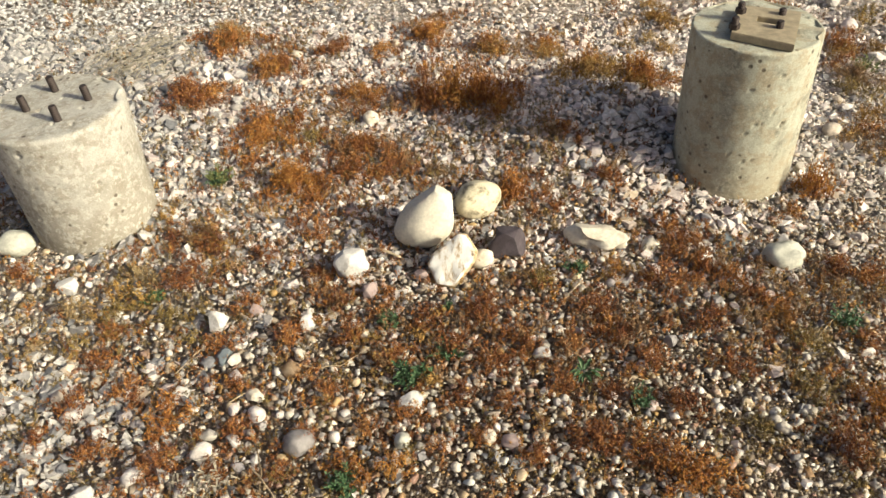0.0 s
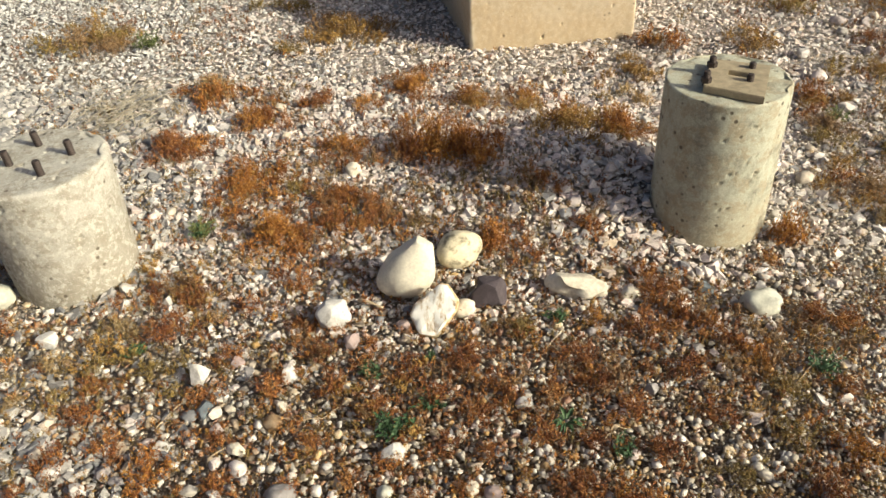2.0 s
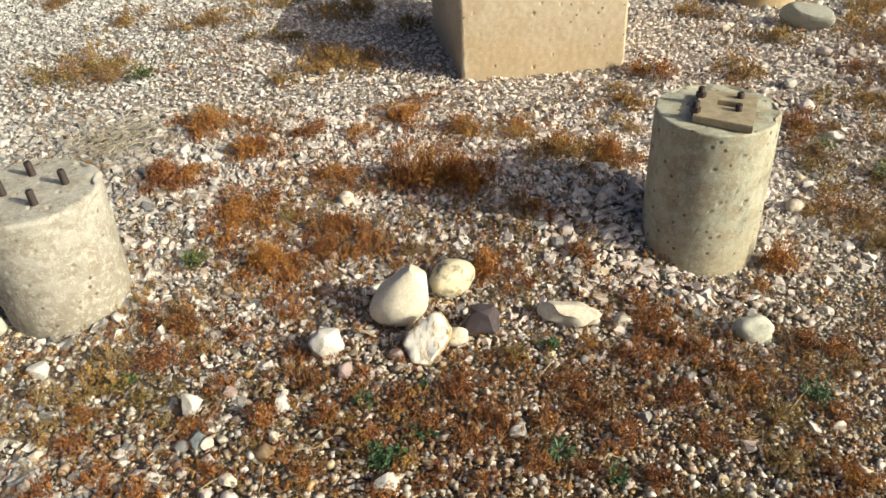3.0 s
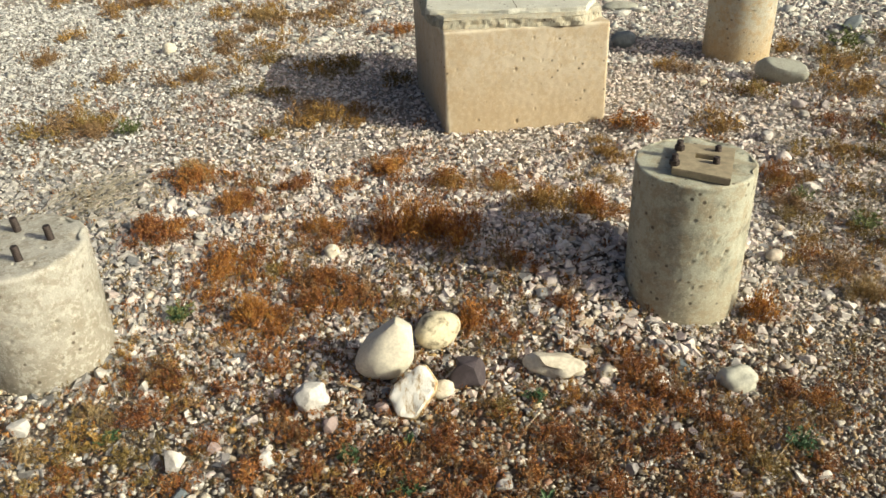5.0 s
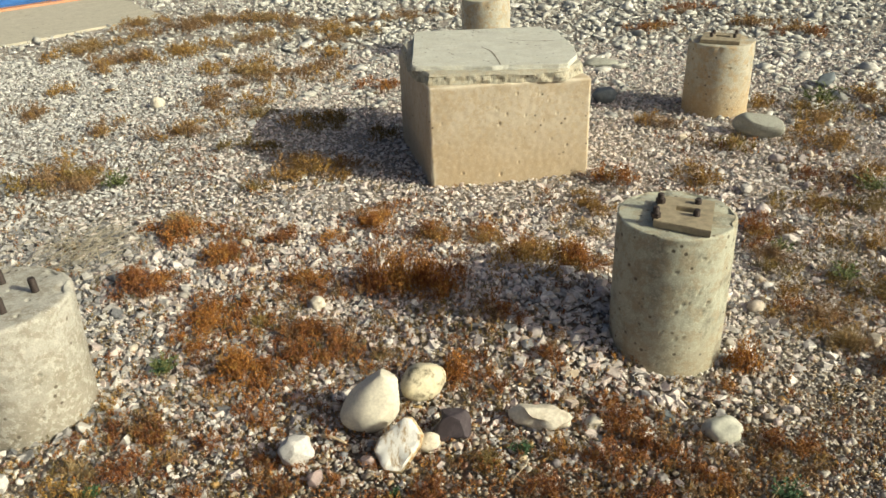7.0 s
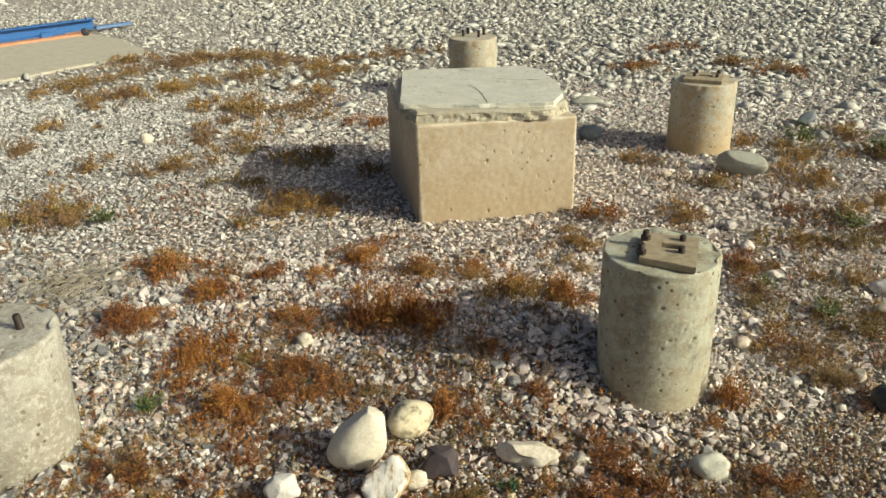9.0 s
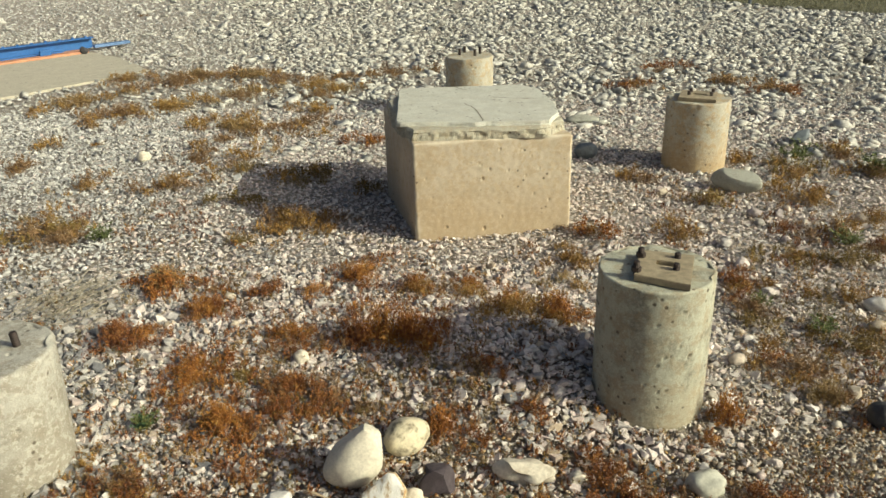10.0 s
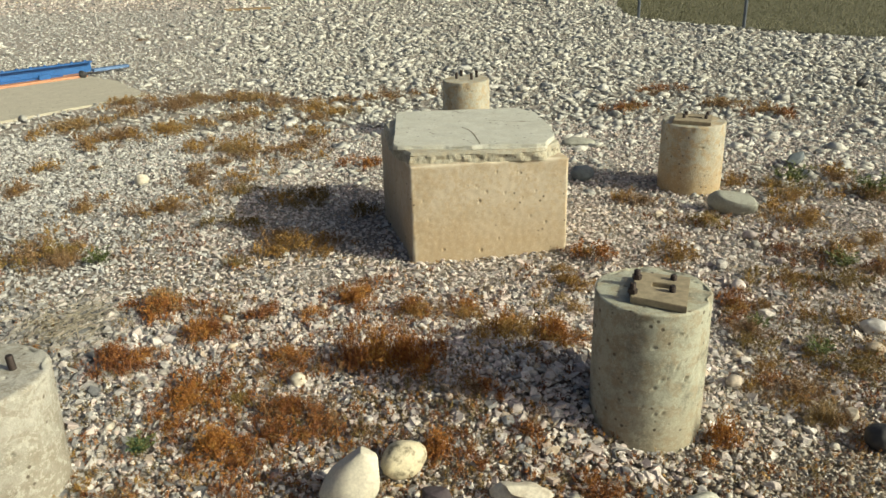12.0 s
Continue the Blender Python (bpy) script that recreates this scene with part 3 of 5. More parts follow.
def setting_board(parent, corners, z, thick, label):
    """The board that held the bolts, with a slot sawn through its middle."""
    bm = bmesh.new()
    a, b, c, d = [Vector((*p, 0)) for p in corners]

    def at(u, v):
        return (a * (1 - u) + b * u) * (1 - v) + (d * (1 - u) + c * u) * v

    us, vs = [0, 0.34, 0.72, 1], [0, 0.50, 0.66, 1]
    top = [[bm.verts.new(at(u, v) + Vector((0, 0, z + thick))) for u in us] for v in vs]
    low = [[bm.verts.new(at(u, v) + Vector((0, 0, z))) for u in us] for v in vs]
    for j in range(3):
        for i in range(3):
            if (i, j) == (1, 1):
                continue
            bm.faces.new((top[j][i], top[j][i + 1], top[j + 1][i + 1], top[j + 1][i]))
            bm.faces.new((low[j + 1][i], low[j + 1][i + 1], low[j][i + 1], low[j][i]))
            for (dj, di, p, q) in ((-1, 0, (j, i), (j, i + 1)), (0, 1, (j, i + 1), (j + 1, i + 1)), (1, 0, (j + 1, i + 1), (j + 1, i)), (0, -1, (j + 1, i), (j, i))):
                nj, ni = j + dj, i + di
                if not (0 <= nj < 3 and 0 <= ni < 3) or (ni, nj) == (1, 1):
                    bm.faces.new((top[q[0]][q[1]], top[p[0]][p[1]], low[p[0]][p[1]], low[q[0]][q[1]]))
    bmesh.ops.recalc_face_normals(bm, faces=bm.faces)
    sharp = [e for e in bm.edges if len(e.link_faces) == 2 and e.calc_face_angle(0) > 1]
    bmesh.ops.bevel(bm, geom=sharp, offset=0.002, segments=2, affect="EDGES")
    return part("setting_board", bm, M_BOARD, parent, label)


right = pier("right", 0.176, 0.178, 0.4825, 11, 0.0, M_CONCRETE, "grey round concrete pier with a bolted board on top")
setting_board(right, [(-0.094, -0.092), (0.050, -0.172), (0.120, 0.030), (-0.034, 0.085)], 0.484, 0.022, "weathered tan board with a sawn slot")
for x, y, hh, nut in ((-0.045, 0.030, 0.032, True), (-0.082, -0.070, 0.034, True), (0.064, 0.014, 0.018, False), (0.037, -0.070, 0.021, False)):
    bolt(right, x, y, 0.505, hh, (0, 0), 0.0105, nut)
back = pier("back", 0.184, 0.188, 0.405, 23, 0.2, M_CONCRETE_MIX, "tan round concrete pier with a bolted board on top")
setting_board(back, [(-0.150, -0.075), (0.045, -0.165), (0.118, 0.030), (-0.070, 0.110)], 0.407, 0.020, "weathered tan board with a sawn slot")
for x, y in ((-0.068, -0.018), (-0.034, 0.052), (0.049, -0.062), (0.086, 0.022)):
    bolt(back, x, y, 0.427, 0.022, (0, 0), 0.0105)
far = pier("far", 0.178, 0.180, 0.432, 31, 0.1, M_CONCRETE_MIX, "tan round concrete pier with four bare bolts")
for x, y in ((-0.070, 0.02), (-0.03, 0.11), (0.042, -0.03), (0.085, 0.06)):
    bolt(far, x, y, 0.430, 0.050)

# ---- the concrete block and its cap ----


def block_mesh(corners, z0, z1, radius, step, seed):
    """A cast block over a four-cornered plan, with softened edges, a rough skin and air holes."""
    r = np.random.default_rng(seed)
    size = np.array([0.76, 0.74, z1 - z0])
    bm = bmesh.new()
    for axis in range(3):
        u, v = [k for k in range(3) if k != axis]
        nu, nv = int(size[u] / step), int(size[v] / step)
        for side in (0, 1):
            if axis == 2 and side == 0:
                continue
            grid = []
            for i in range(nu + 1):
                row = []
                for j in range(nv + 1):
                    p = [0, 0, 0]
                    p[axis], p[u], p[v] = size[axis] * side, size[u] * i / nu, size[v] * j / nv
                    row.append(bm.verts.new(p))
                grid.append(row)
            for i in range(nu):
                for j in range(nv):
                    bm.faces.new((grid[i][j], grid[i + 1][j], grid[i + 1][j + 1], grid[i][j + 1]))
    bmesh.ops.remove_doubles(bm, verts=bm.verts, dist=0.0004)
    bmesh.ops.recalc_face_normals(bm, faces=bm.faces)
    co = np.array([v.co for v in bm.verts])
    inner = np.clip(co, radius, size - radius)
    d = co - inner
    nrm = d / np.maximum(np.linalg.norm(d, axis=1, keepdims=True), 1e-9)
    co = inner + nrm * radius
    off = Vector(r.uniform(0, 40, 3))
    co += nrm * np.array([noise.noise(Vector(c) * 5 + off) * 0.002 + noise.noise(Vector(c) * 40 + off) * 0.0012 for c in co])[:, None]
    worn = np.array([max(0, noise.noise(Vector(c) * 14 + off)) for c in co]) * (np.abs(nrm).max(1) < 0.95)
    co -= nrm * (worn * 0.006)[:, None]
    pits = []
    for _ in range(19):
        pits.append((np.array([0.03 + 0.71 * r.beta(1.3, 1.0), 0, r.uniform(0.08, size[2] - 0.04)]), r.choice([0.0036, 0.0046, 0.006], p=[0.6, 0.3, 0.1])))
    for _ in range(20):
        pits.append((np.array([0, r.uniform(0.02, 0.72), r.uniform(0.08, size[2] - 0.03)]), r.uniform(0.004, 0.007)))
    # mask for the pale edges, where efflorescence and painted edge light go
    gap = np.sort(np.minimum(co, size - co), axis=1)[:, 1]
    tone = np.array([noise.noise(Vector(c) * 9 + off) + 0.6 * noise.noise(Vector(c) * 31 - off) for c in co])
    wear = np.clip(1.15 - gap / (0.009 + 0.028 * np.clip(tone, 0, 1)), 0, 1) * np.clip(0.75 + tone, 0.25, 1)
    layer = bm.verts.layers.float.new("wear")
    for vert, w in zip(bm.verts, wear):
        vert[layer] = w
    co = pitted(co, nrm, pits, 2.0, 1.8)
    a, b, c_, d_ = [np.array(p) for p in corners]
    u, v = co[:, 0:1] / size[0], co[:, 1:2] / size[1]
    xy = (a * (1 - u) + b * u) * (1 - v) + (d_ * (1 - u) + c_ * u) * v
    for vert, p, z in zip(bm.verts, xy, co[:, 2]):
        vert.co = (p[0], p[1], z + z0)
    return bm


block = thing("concrete_block", (0, 0, 0), "tan cast concrete block with pitted faces", "block")
part("body", block_mesh(BLOCK, -0.05, 0.484, 0.010, 0.0050, 5), M_CONCRETE_TAN, block, smooth=True)


def broken_slab(outline, z0, z1, seed, ragged, lip):
    """A cast layer with a broken, uneven outline."""
    r = np.random.default_rng(seed)
    pts = []
    for (ax, ay), (bx, by) in zip(outline, outline[1:] + outline[:1]):
        n = max(2, int(math.hypot(bx - ax, by - ay) / 0.007))
        for k in range(n):
            pts.append((ax + (bx - ax) * k / n, ay + (by - ay) * k / n))
    pts = np.array(pts)
    cen = pts.mean(0)
    out = pts - cen
    out /= np.linalg.norm(out, axis=1, keepdims=True)
    bm = bmesh.new()
    rings = []
    levels = [(z0, 0.004, 1.0), (z0 + (z1 - z0) * 0.35, 0.0, 1.0), (z0 + (z1 - z0) * 0.7, -0.002, 1.0), (z1 - lip, -0.003, 0.5), (z1, -0.003 - lip, 0.35)]
    for z, push, amount in levels:
        ring = []
        for p, o in zip(pts, out):
            w = noise.noise(Vector((p[0] * 22, p[1] * 22, z * 75 + seed))) * ragged + noise.noise(Vector((p[0] * 55, p[1] * 55, z * 110))) * ragged * 0.4
            w = w * amount + push
            ring.append(bm.verts.new((p[0] + o[0] * w, p[1] + o[1] * w, z)))
        rings.append(ring)
    n = len(pts)
    for lo, hi in zip(rings, rings[1:]):
        for k in range(n):
            bm.faces.new((lo[k], lo[(k + 1) % n], hi[(k + 1) % n], hi[k]))
    top = bm.faces.new(rings[-1])
    bmesh.ops.triangulate(bm, faces=[top])
    bmesh.ops.recalc_face_normals(bm, faces=bm.faces)
    return bm


LOWER = [(-0.145, 3.655), (0.46, 3.672), (0.49, 3.69), (0.585, 3.80), (0.50, 4.36), (-0.27, 4.36), (-0.30, 4.27), (-0.225, 3.80), (-0.165, 3.70)]
UPPER = [(-0.228, 3.765), (-0.205, 3.745), (0.0, 3.728), (0.15, 3.70), (0.2, 3.712), (0.46, 3.70), (0.50, 3.712), (0.565, 3.86), (0.575, 4.02), (0.53, 4.38), (0.44, 4.50), (-0.235, 4.475), (-0.245, 4.42)]
part("grout_layer", broken_slab(LOWER, 0.482, 0.534, 3, 0.015, 0.010), M_GROUT, block, "rough grey broken grout layer")
cap = part("cap_slab", broken_slab(UPPER, 0.529, 0.554, 9, 0.007, 0.003), M_MORTAR, block, "smooth grey mortar cap with cracks")


def crack_strip(points, width):
    """A narrow ragged dark strip laid on the cap, in place of a groove and its shade."""
    bm = bmesh.new()
    path = []
    for (ax, ay), (bx, by) in zip(points, points[1:]):
        for k in range(8):
            path.append(Vector((ax + (bx - ax) * k / 8, ay + (by - ay) * k / 8, 0)))
    path.append(Vector((*points[-1], 0)))
    prev = None
    for k, p in enumerate(path):
        q = path[min(k + 1, len(path) - 1)] - path[max(k - 1, 0)]
        side = Vector((-q.y, q.x, 0)).normalized()
        w = width * (0.4 + abs(noise.noise(p * 60)) * 1.6) * (0.3 if k in (0, len(path) - 1) else 1)
        p = p + side * noise.noise(p * 35) * 0.008
        pair = (bm.verts.new((p.x + side.x * w, p.y + side.y * w, 0.5552)), bm.verts.new((p.x - side.x * w, p.y - side.y * w, 0.5552)))
        if prev:
            bm.faces.new((prev[0], prev[1], pair[1], pair[0]))
        prev = pair
    bmesh.ops.recalc_face_normals(bm, faces=bm.faces)
    return bm


for pts, w in (([(0.108, 4.085), (0.161, 3.971), (0.183, 3.80), (0.190, 3.715)], 0.0032), ([(0.25, 4.21), (0.364, 4.168), (0.49, 4.152)], 0.0042), ([(0.073, 4.47), (0.118, 4.39)], 0.0045)):
    crack = part("crack", crack_strip(pts, w), M_CRACK, cap)

# ---- single stones ----


def rock_mesh(name, size, seed, material, kind="round", cuts=(), wobble=0.10, sub=4, taper=0.0, shear=0.0):
    """A stone: an uneven ellipsoid, planed off where it is broken."""
    r = np.random.default_rng(seed)
    bm = bmesh.new()
    bmesh.ops.create_icosphere(bm, subdivisions=sub, radius=1)
    off = Vector(r.uniform(0, 60, 3))
    planes = [(Vector(n).normalized(), d) for n, d in cuts]
    if kind == "jagged":
        for _ in range(9):
            planes.append((Vector(r.normal(size=3)).normalized(), r.uniform(0.55, 0.8)))
    for v in bm.verts:
        p = v.co * (1 + wobble * noise.noise(v.co * 1.2 + off) * 2 + 0.04 * noise.noise(v.co * 4 + off))
        for nrm, d in planes:
            over = p.dot(nrm) - d
            if over > 0:
                p = p - nrm * over * 0.93
        p = p * (1 + 0.012 * noise.noise(p * 11 + off))
        t = 1 - taper * max(p.z, -0.6)
        p = Vector((p.x * t + shear * p.z, p.y * t, p.z))
        v.co = (p.x * size[0], p.y * size[1], p.z * size[2])
    low = min(v.co.z for v in bm.verts)
    for v in bm.verts:
        v.co.z -= low
    me = mesh_of(name, bm, material, True)
    if kind == "jagged" or cuts:
        me.set_sharp_from_angle(angle=radians(17 if kind == "jagged" else 30))
    return me


def tone_material(name, col, patch, rough=0.8, cover=0.5, scale=22.0):
    n = Nodes(name, rough)
    fac = n.ramp(n.noise(scale, 6, 0.65, False), [(cover - 0.06, grey(1)), (cover + 0.06, grey(0))])
    base = n.mix(fac, col, patch)
    tone = n.ramp(n.noise(120, 5, 0.65, False), [(0.3, grey(0.8)), (0.7, grey(1.12))])
    n.bump(n.noise(150, 5, 0.6, False), 0.3, 0.003)
    return n.colour(n.mix(1.0, base, tone, "MULTIPLY"))


M_CREAM = tone_material("cream_boulder", (0.66, 0.62, 0.51), (0.56, 0.52, 0.43), 0.75, 0.42, 14)
M_EGG = tone_material("mossy_cream_stone", (0.62, 0.56, 0.40), (0.22, 0.19, 0.13), 0.75, 0.44, 24)


def banded_material():
    """White quartz with tan streaks along its length."""
    n = Nodes("white_banded_quartz", 0.5)
    mapping = n.add("ShaderNodeMapping")
    mapping.inputs["Scale"].default_value = (42, 17, 30)
    n.link(n.coord.outputs["Object"], mapping.inputs["Vector"])
    tex = n.add("ShaderNodeTexNoise", Scale=1.0, Detail=6.0, Roughness=0.7)
    n.link(mapping.outputs[0], tex.inputs["Vector"])
    col = n.ramp(tex.outputs["Fac"], [(0.34, (0.16, 0.13, 0.10)), (0.41, (0.40, 0.31, 0.20)), (0.45, (0.55, 0.50, 0.42)), (0.50, (0.66, 0.65, 0.61)), (0.8, (0.73, 0.72, 0.69))])
    n.bump(tex.outputs["Fac"], 0.6, 0.004)
    return n.colour(col)


M_QUARTZ = banded_material()
M_BASALT = tone_material("dark_purple_stone", (0.055, 0.043, 0.050), (0.085, 0.070, 0.078), 0.75, 0.45)
M_CHALK = tone_material("white_chalky_stone", (0.58, 0.565, 0.535), (0.40, 0.38, 0.35), 0.7, 0.42)
M_BONE = tone_material("bone_coloured_stone", (0.66, 0.61, 0.50), (0.52, 0.46, 0.36), 0.75, 0.42)
M_BLUEGREY = tone_material("blue_grey_stone", (0.15, 0.178, 0.195), (0.11, 0.13, 0.145), 0.65, 0.45)
M_GREENISH = tone_material("greenish_grey_stone", (0.37, 0.375, 0.32), (0.31, 0.31, 0.26), 0.7, 0.45)
M_PALEGREEN = tone_material("pale_greenish_stone", (0.52, 0.52, 0.44), (0.42, 0.42, 0.35), 0.7, 0.42)
M_BLACK = tone_material("black_stone", (0.03, 0.03, 0.035), (0.05, 0.05, 0.05), 0.6)
M_GREYSTONE = tone_material("mid_grey_stone", (0.22, 0.205, 0.20), (0.30, 0.28, 0.27), 0.55, 0.4)
M_TANSTONE = tone_material("brown_stone", (0.25, 0.16, 0.085), (0.34, 0.26, 0.17), 0.7, 0.45)
M_RIND = tone_material("tan_rind", (0.55, 0.46, 0.31), (0.40, 0.24, 0.10), 0.8, 0.46, 30)
M_REDSTONE = tone_material("pink_red_stone", (0.38, 0.295, 0.275), (0.31, 0.24, 0.225), 0.8)


def rock(name, at, size, turn, material, label, seed, kind="round", cuts=(), sink=0.15, tilt=(0, 0), wobble=0.10, sub=4, taper=0.0, shear=0.0):
    ob = new(name, rock_mesh(name, size, seed, material, kind, cuts, wobble, sub, taper, shear))
    ob.matrix_world = pose(at[0], at[1], float(rise(at[0], at[1])) - 0.008 - size[2] * sink, *tilt, turn)
    return tagged(ob, label, "stone", "large loose stones")


rock("boulder", (-0.270, 1.862), (0.082, 0.070, 0.098), 0, M_CREAM, "large cream pear-shaped smooth boulder", 41, cuts=(((1, 0.1, 0.1), 0.84), ((-0.62, 0.12, 0.78), 0.84), ((0.2, 0.1, 1), 0.87)), sink=0.08, wobble=0.06, taper=0.42, shear=0.42)
rock("boulder", (-0.138, 1.985), (0.075, 0.054, 0.058), 40, M_EGG, "cream egg-shaped stone with dark lichen patches", 42, sink=0.12, wobble=0.06)


def slab_stone(name, at, outline, thick, lean, turn, label, seed):
    """A broken slab leaning back: a pale split face and a weathered rind round it."""
    bm = bmesh.new()
    pts = []
    for (ax, ay), (bx, by) in zip(outline, outline[1:] + outline[:1]):
        pts += [(ax + (bx - ax) * k / 9, ay + (by - ay) * k / 9) for k in range(9)]
    n = len(pts)
    for _ in range(2):
        pts = [tuple(0.25 * pts[k - 1][c] + 0.5 * pts[k][c] + 0.25 * pts[(k + 1) % n][c] for c in (0, 1)) for k in range(n)]
    cx, cy = sum(q[0] for q in pts) / n, sum(q[1] for q in pts) / n
    rings = []
    for depth, size in ((0, 0.25), (0, 0.5), (0, 0.68), (0, 0.84), (-0.10, 0.95), (-0.35, 1.02), (-0.65, 1.0), (-0.9, 0.9), (-1, 0.7)):
        ring = []
        for px, py in pts:
            q = Vector((cx + (px - cx) * size, cy + (py - cy) * size, depth * thick))
            push = noise.noise(q * 24 + Vector((seed, 0, 0))) * 0.007 + noise.noise(q * 75) * 0.0028
            ring.append(bm.verts.new((q.x + (px - cx) * push * 4, q.y + (py - cy) * push * 4, q.z + push)))
        rings.append(ring)
    for level, (lo, hi) in enumerate(zip(rings, rings[1:])):
        for k in range(n):
            f = bm.faces.new((lo[k], hi[k], hi[(k + 1) % n], lo[(k + 1) % n]))
            f.material_index = 0 if level < 4 else 1
            f.smooth = True
    bm.faces.new(rings[0])
    bm.faces.new(rings[-1]).material_index = 1
    bmesh.ops.recalc_face_normals(bm, faces=bm.faces)
    me = mesh_of(name, bm, M_QUARTZ)
    me.materials.append(M_RIND)
    me.set_sharp_from_angle(angle=radians(38))
    ob = new(name, me)
    ob.matrix_world = pose(at[0], at[1], float(rise(*at)) + 0.018, 0, 0, turn) @ pose(0, 0, 0, lean, 0, 0)
    return tagged(ob, label, "stone", "large loose stones")


slab_stone("quartz_stone", (-0.212, 1.660), [(-0.024, -0.010), (-0.056, 0.042), (-0.046, 0.074), (0.022, 0.134), (0.044, 0.134), (0.076, 0.094), (0.072, 0.062), (0.026, -0.014)], 0.055, 44, -6, "white and rust banded broken quartz slab leaning on a boulder", 4)
rock("dark_stone", (-0.042, 1.795), (0.050, 0.043, 0.050), 20, M_BASALT, "dark purplish angular broken stone", 44, cuts=(((-0.5, -0.8, 0.3), 0.6), ((0.75, -0.5, 0.35), 0.62), ((0.1, 0.2, 1), 0.7), ((0.3, -0.3, 1), 0.74)), sink=0.1, wobble=0.24)
rock("chalk_stone", (-0.478, 1.715), (0.050, 0.042, 0.047), 15, M_CHALK, "white chalky stone with a tan chip", 45, cuts=(((-0.5, -0.6, 0.7), 0.8), ((0.7, -0.5, 0.5), 0.78), ((0.1, 0.1, 1), 0.84), ((0.2, -1, 0), 0.85)), sink=0.1, wobble=0.16)
rock("bone_stone", (0.205, 1.838), (0.072, 0.036, 0.038), -20, M_BONE, "long bone-coloured knobbly stone", 46, cuts=(((0.5, -0.5, 0.8), 0.62), ((-0.2, 0.4, 1), 0.74)), sink=0.12, wobble=0.34)
rock("pale_stone", (0.354, 1.832), (0.030, 0.022, 0.022), 10, M_BONE, "small pale rounded stone", 47, sink=0.2)
rock("rounded_stone", (0.705, 1.79), (0.058, 0.042, 0.036), 0, M_PALEGREEN, "greenish grey knobbly rounded stone", 48, sink=0.2, wobble=0.16)
rock("pale_stone", (-0.115, 1.758), (0.034, 0.026, 0.028), 30, M_BONE, "small pale rounded stone", 49, sink=0.2)
rock("grey_stone", (-0.285, 1.692), (0.026, 0.022, 0.022), 10, M_REDSTONE, "small mauve grey angular stone", 50, "jagged", sink=0.2)
rock("rounded_stone", (-1.505, 1.80), (0.052, 0.042, 0.042), 20, M_PALEGREEN, "greenish cream rounded stone beside the worn pier", 51, sink=0.2)
rock("flat_stone", (1.615, 4.20), (0.140, 0.078, 0.070), -40, M_GREENISH, "large smooth flat grey-green stone", 52, cuts=(((0.3, -0.2, 0.9), 0.66),), sink=0.18, wobble=0.08)
rock("blue_stone", (0.90, 4.90), (0.075, 0.055, 0.055), 0, M_BLUEGREY, "blue-grey rounded stone beside the block", 53, sink=0.2)
rock("pale_stone", (-1.95, 5.02), (0.046, 0.036, 0.042), 20, M_BONE, "pale upright rounded stone", 54, sink=0.1)
rock("black_stone", (3.98, 7.50), (0.075, 0.05, 0.055), 20, M_BLACK, "black stone among the cobbles", 55, "jagged", sink=0.1)
rock("blue_stone", (2.32, 5.03), (0.095, 0.055, 0.055), 35, M_BLUEGREY, "blue-grey stone among the cobbles", 56, "jagged", sink=0.15)
rock("white_stone", (-0.258, 2.233), (0.020, 0.015, 0.014), 60, M_CHALK, "small white pebble on gravel", 57, sink=0.1)
rock("pale_stone", (-0.535, 2.492), (0.029, 0.026, 0.027), 0, M_BONE, "small pale round stone", 58, sink=0.15)
rock("grey_stone", (-0.507, 1.132), (0.037, 0.031, 0.028), 10, M_GREYSTONE, "smooth mid-grey rounded stone", 59, sink=0.2)
rock("white_stone", (-0.797, 1.498), (0.035, 0.031, 0.034), 20, M_CHALK, "white lumpy chalky stone", 60, "jagged", sink=0.1)
rock("blue_stone", (-0.752, 1.396), (0.022, 0.034, 0.024), 0, M_BLUEGREY, "small blue-grey angular stone", 61, "jagged", sink=0.1)
rock("white_stone", (-0.564, 1.505), (0.022, 0.030, 0.024), -20, M_CHALK, "small white angular stone", 62, "jagged", sink=0.1)
rock("white_stone", (1.69, 2.79), (0.052, 0.036, 0.034), -25, M_CHALK, "white smooth stone among rusty tufts", 63, sink=0.2)
rock("black_stone", (1.335, 2.05), (0.055, 0.045, 0.045), 0, M_BLACK, "black stone at the edge of the gravel", 64, sink=0.1)
rock("flat_stone", (1.02, 5.75), (0.12, 0.06, 0.03), 0, M_GREENISH, "flat grey stone behind the block", 65, sink=0.2)
rock("red_stone", (-0.520, 1.972), (0.028, 0.020, 0.020), 40, M_REDSTONE, "small pink-red angular stone", 66, "jagged", sink=0.1)
rock("red_stone", (-0.415, 1.625), (0.024, 0.036, 0.024), 10, M_REDSTONE, "small pink-red angular stone", 67, "jagged", sink=0.1)

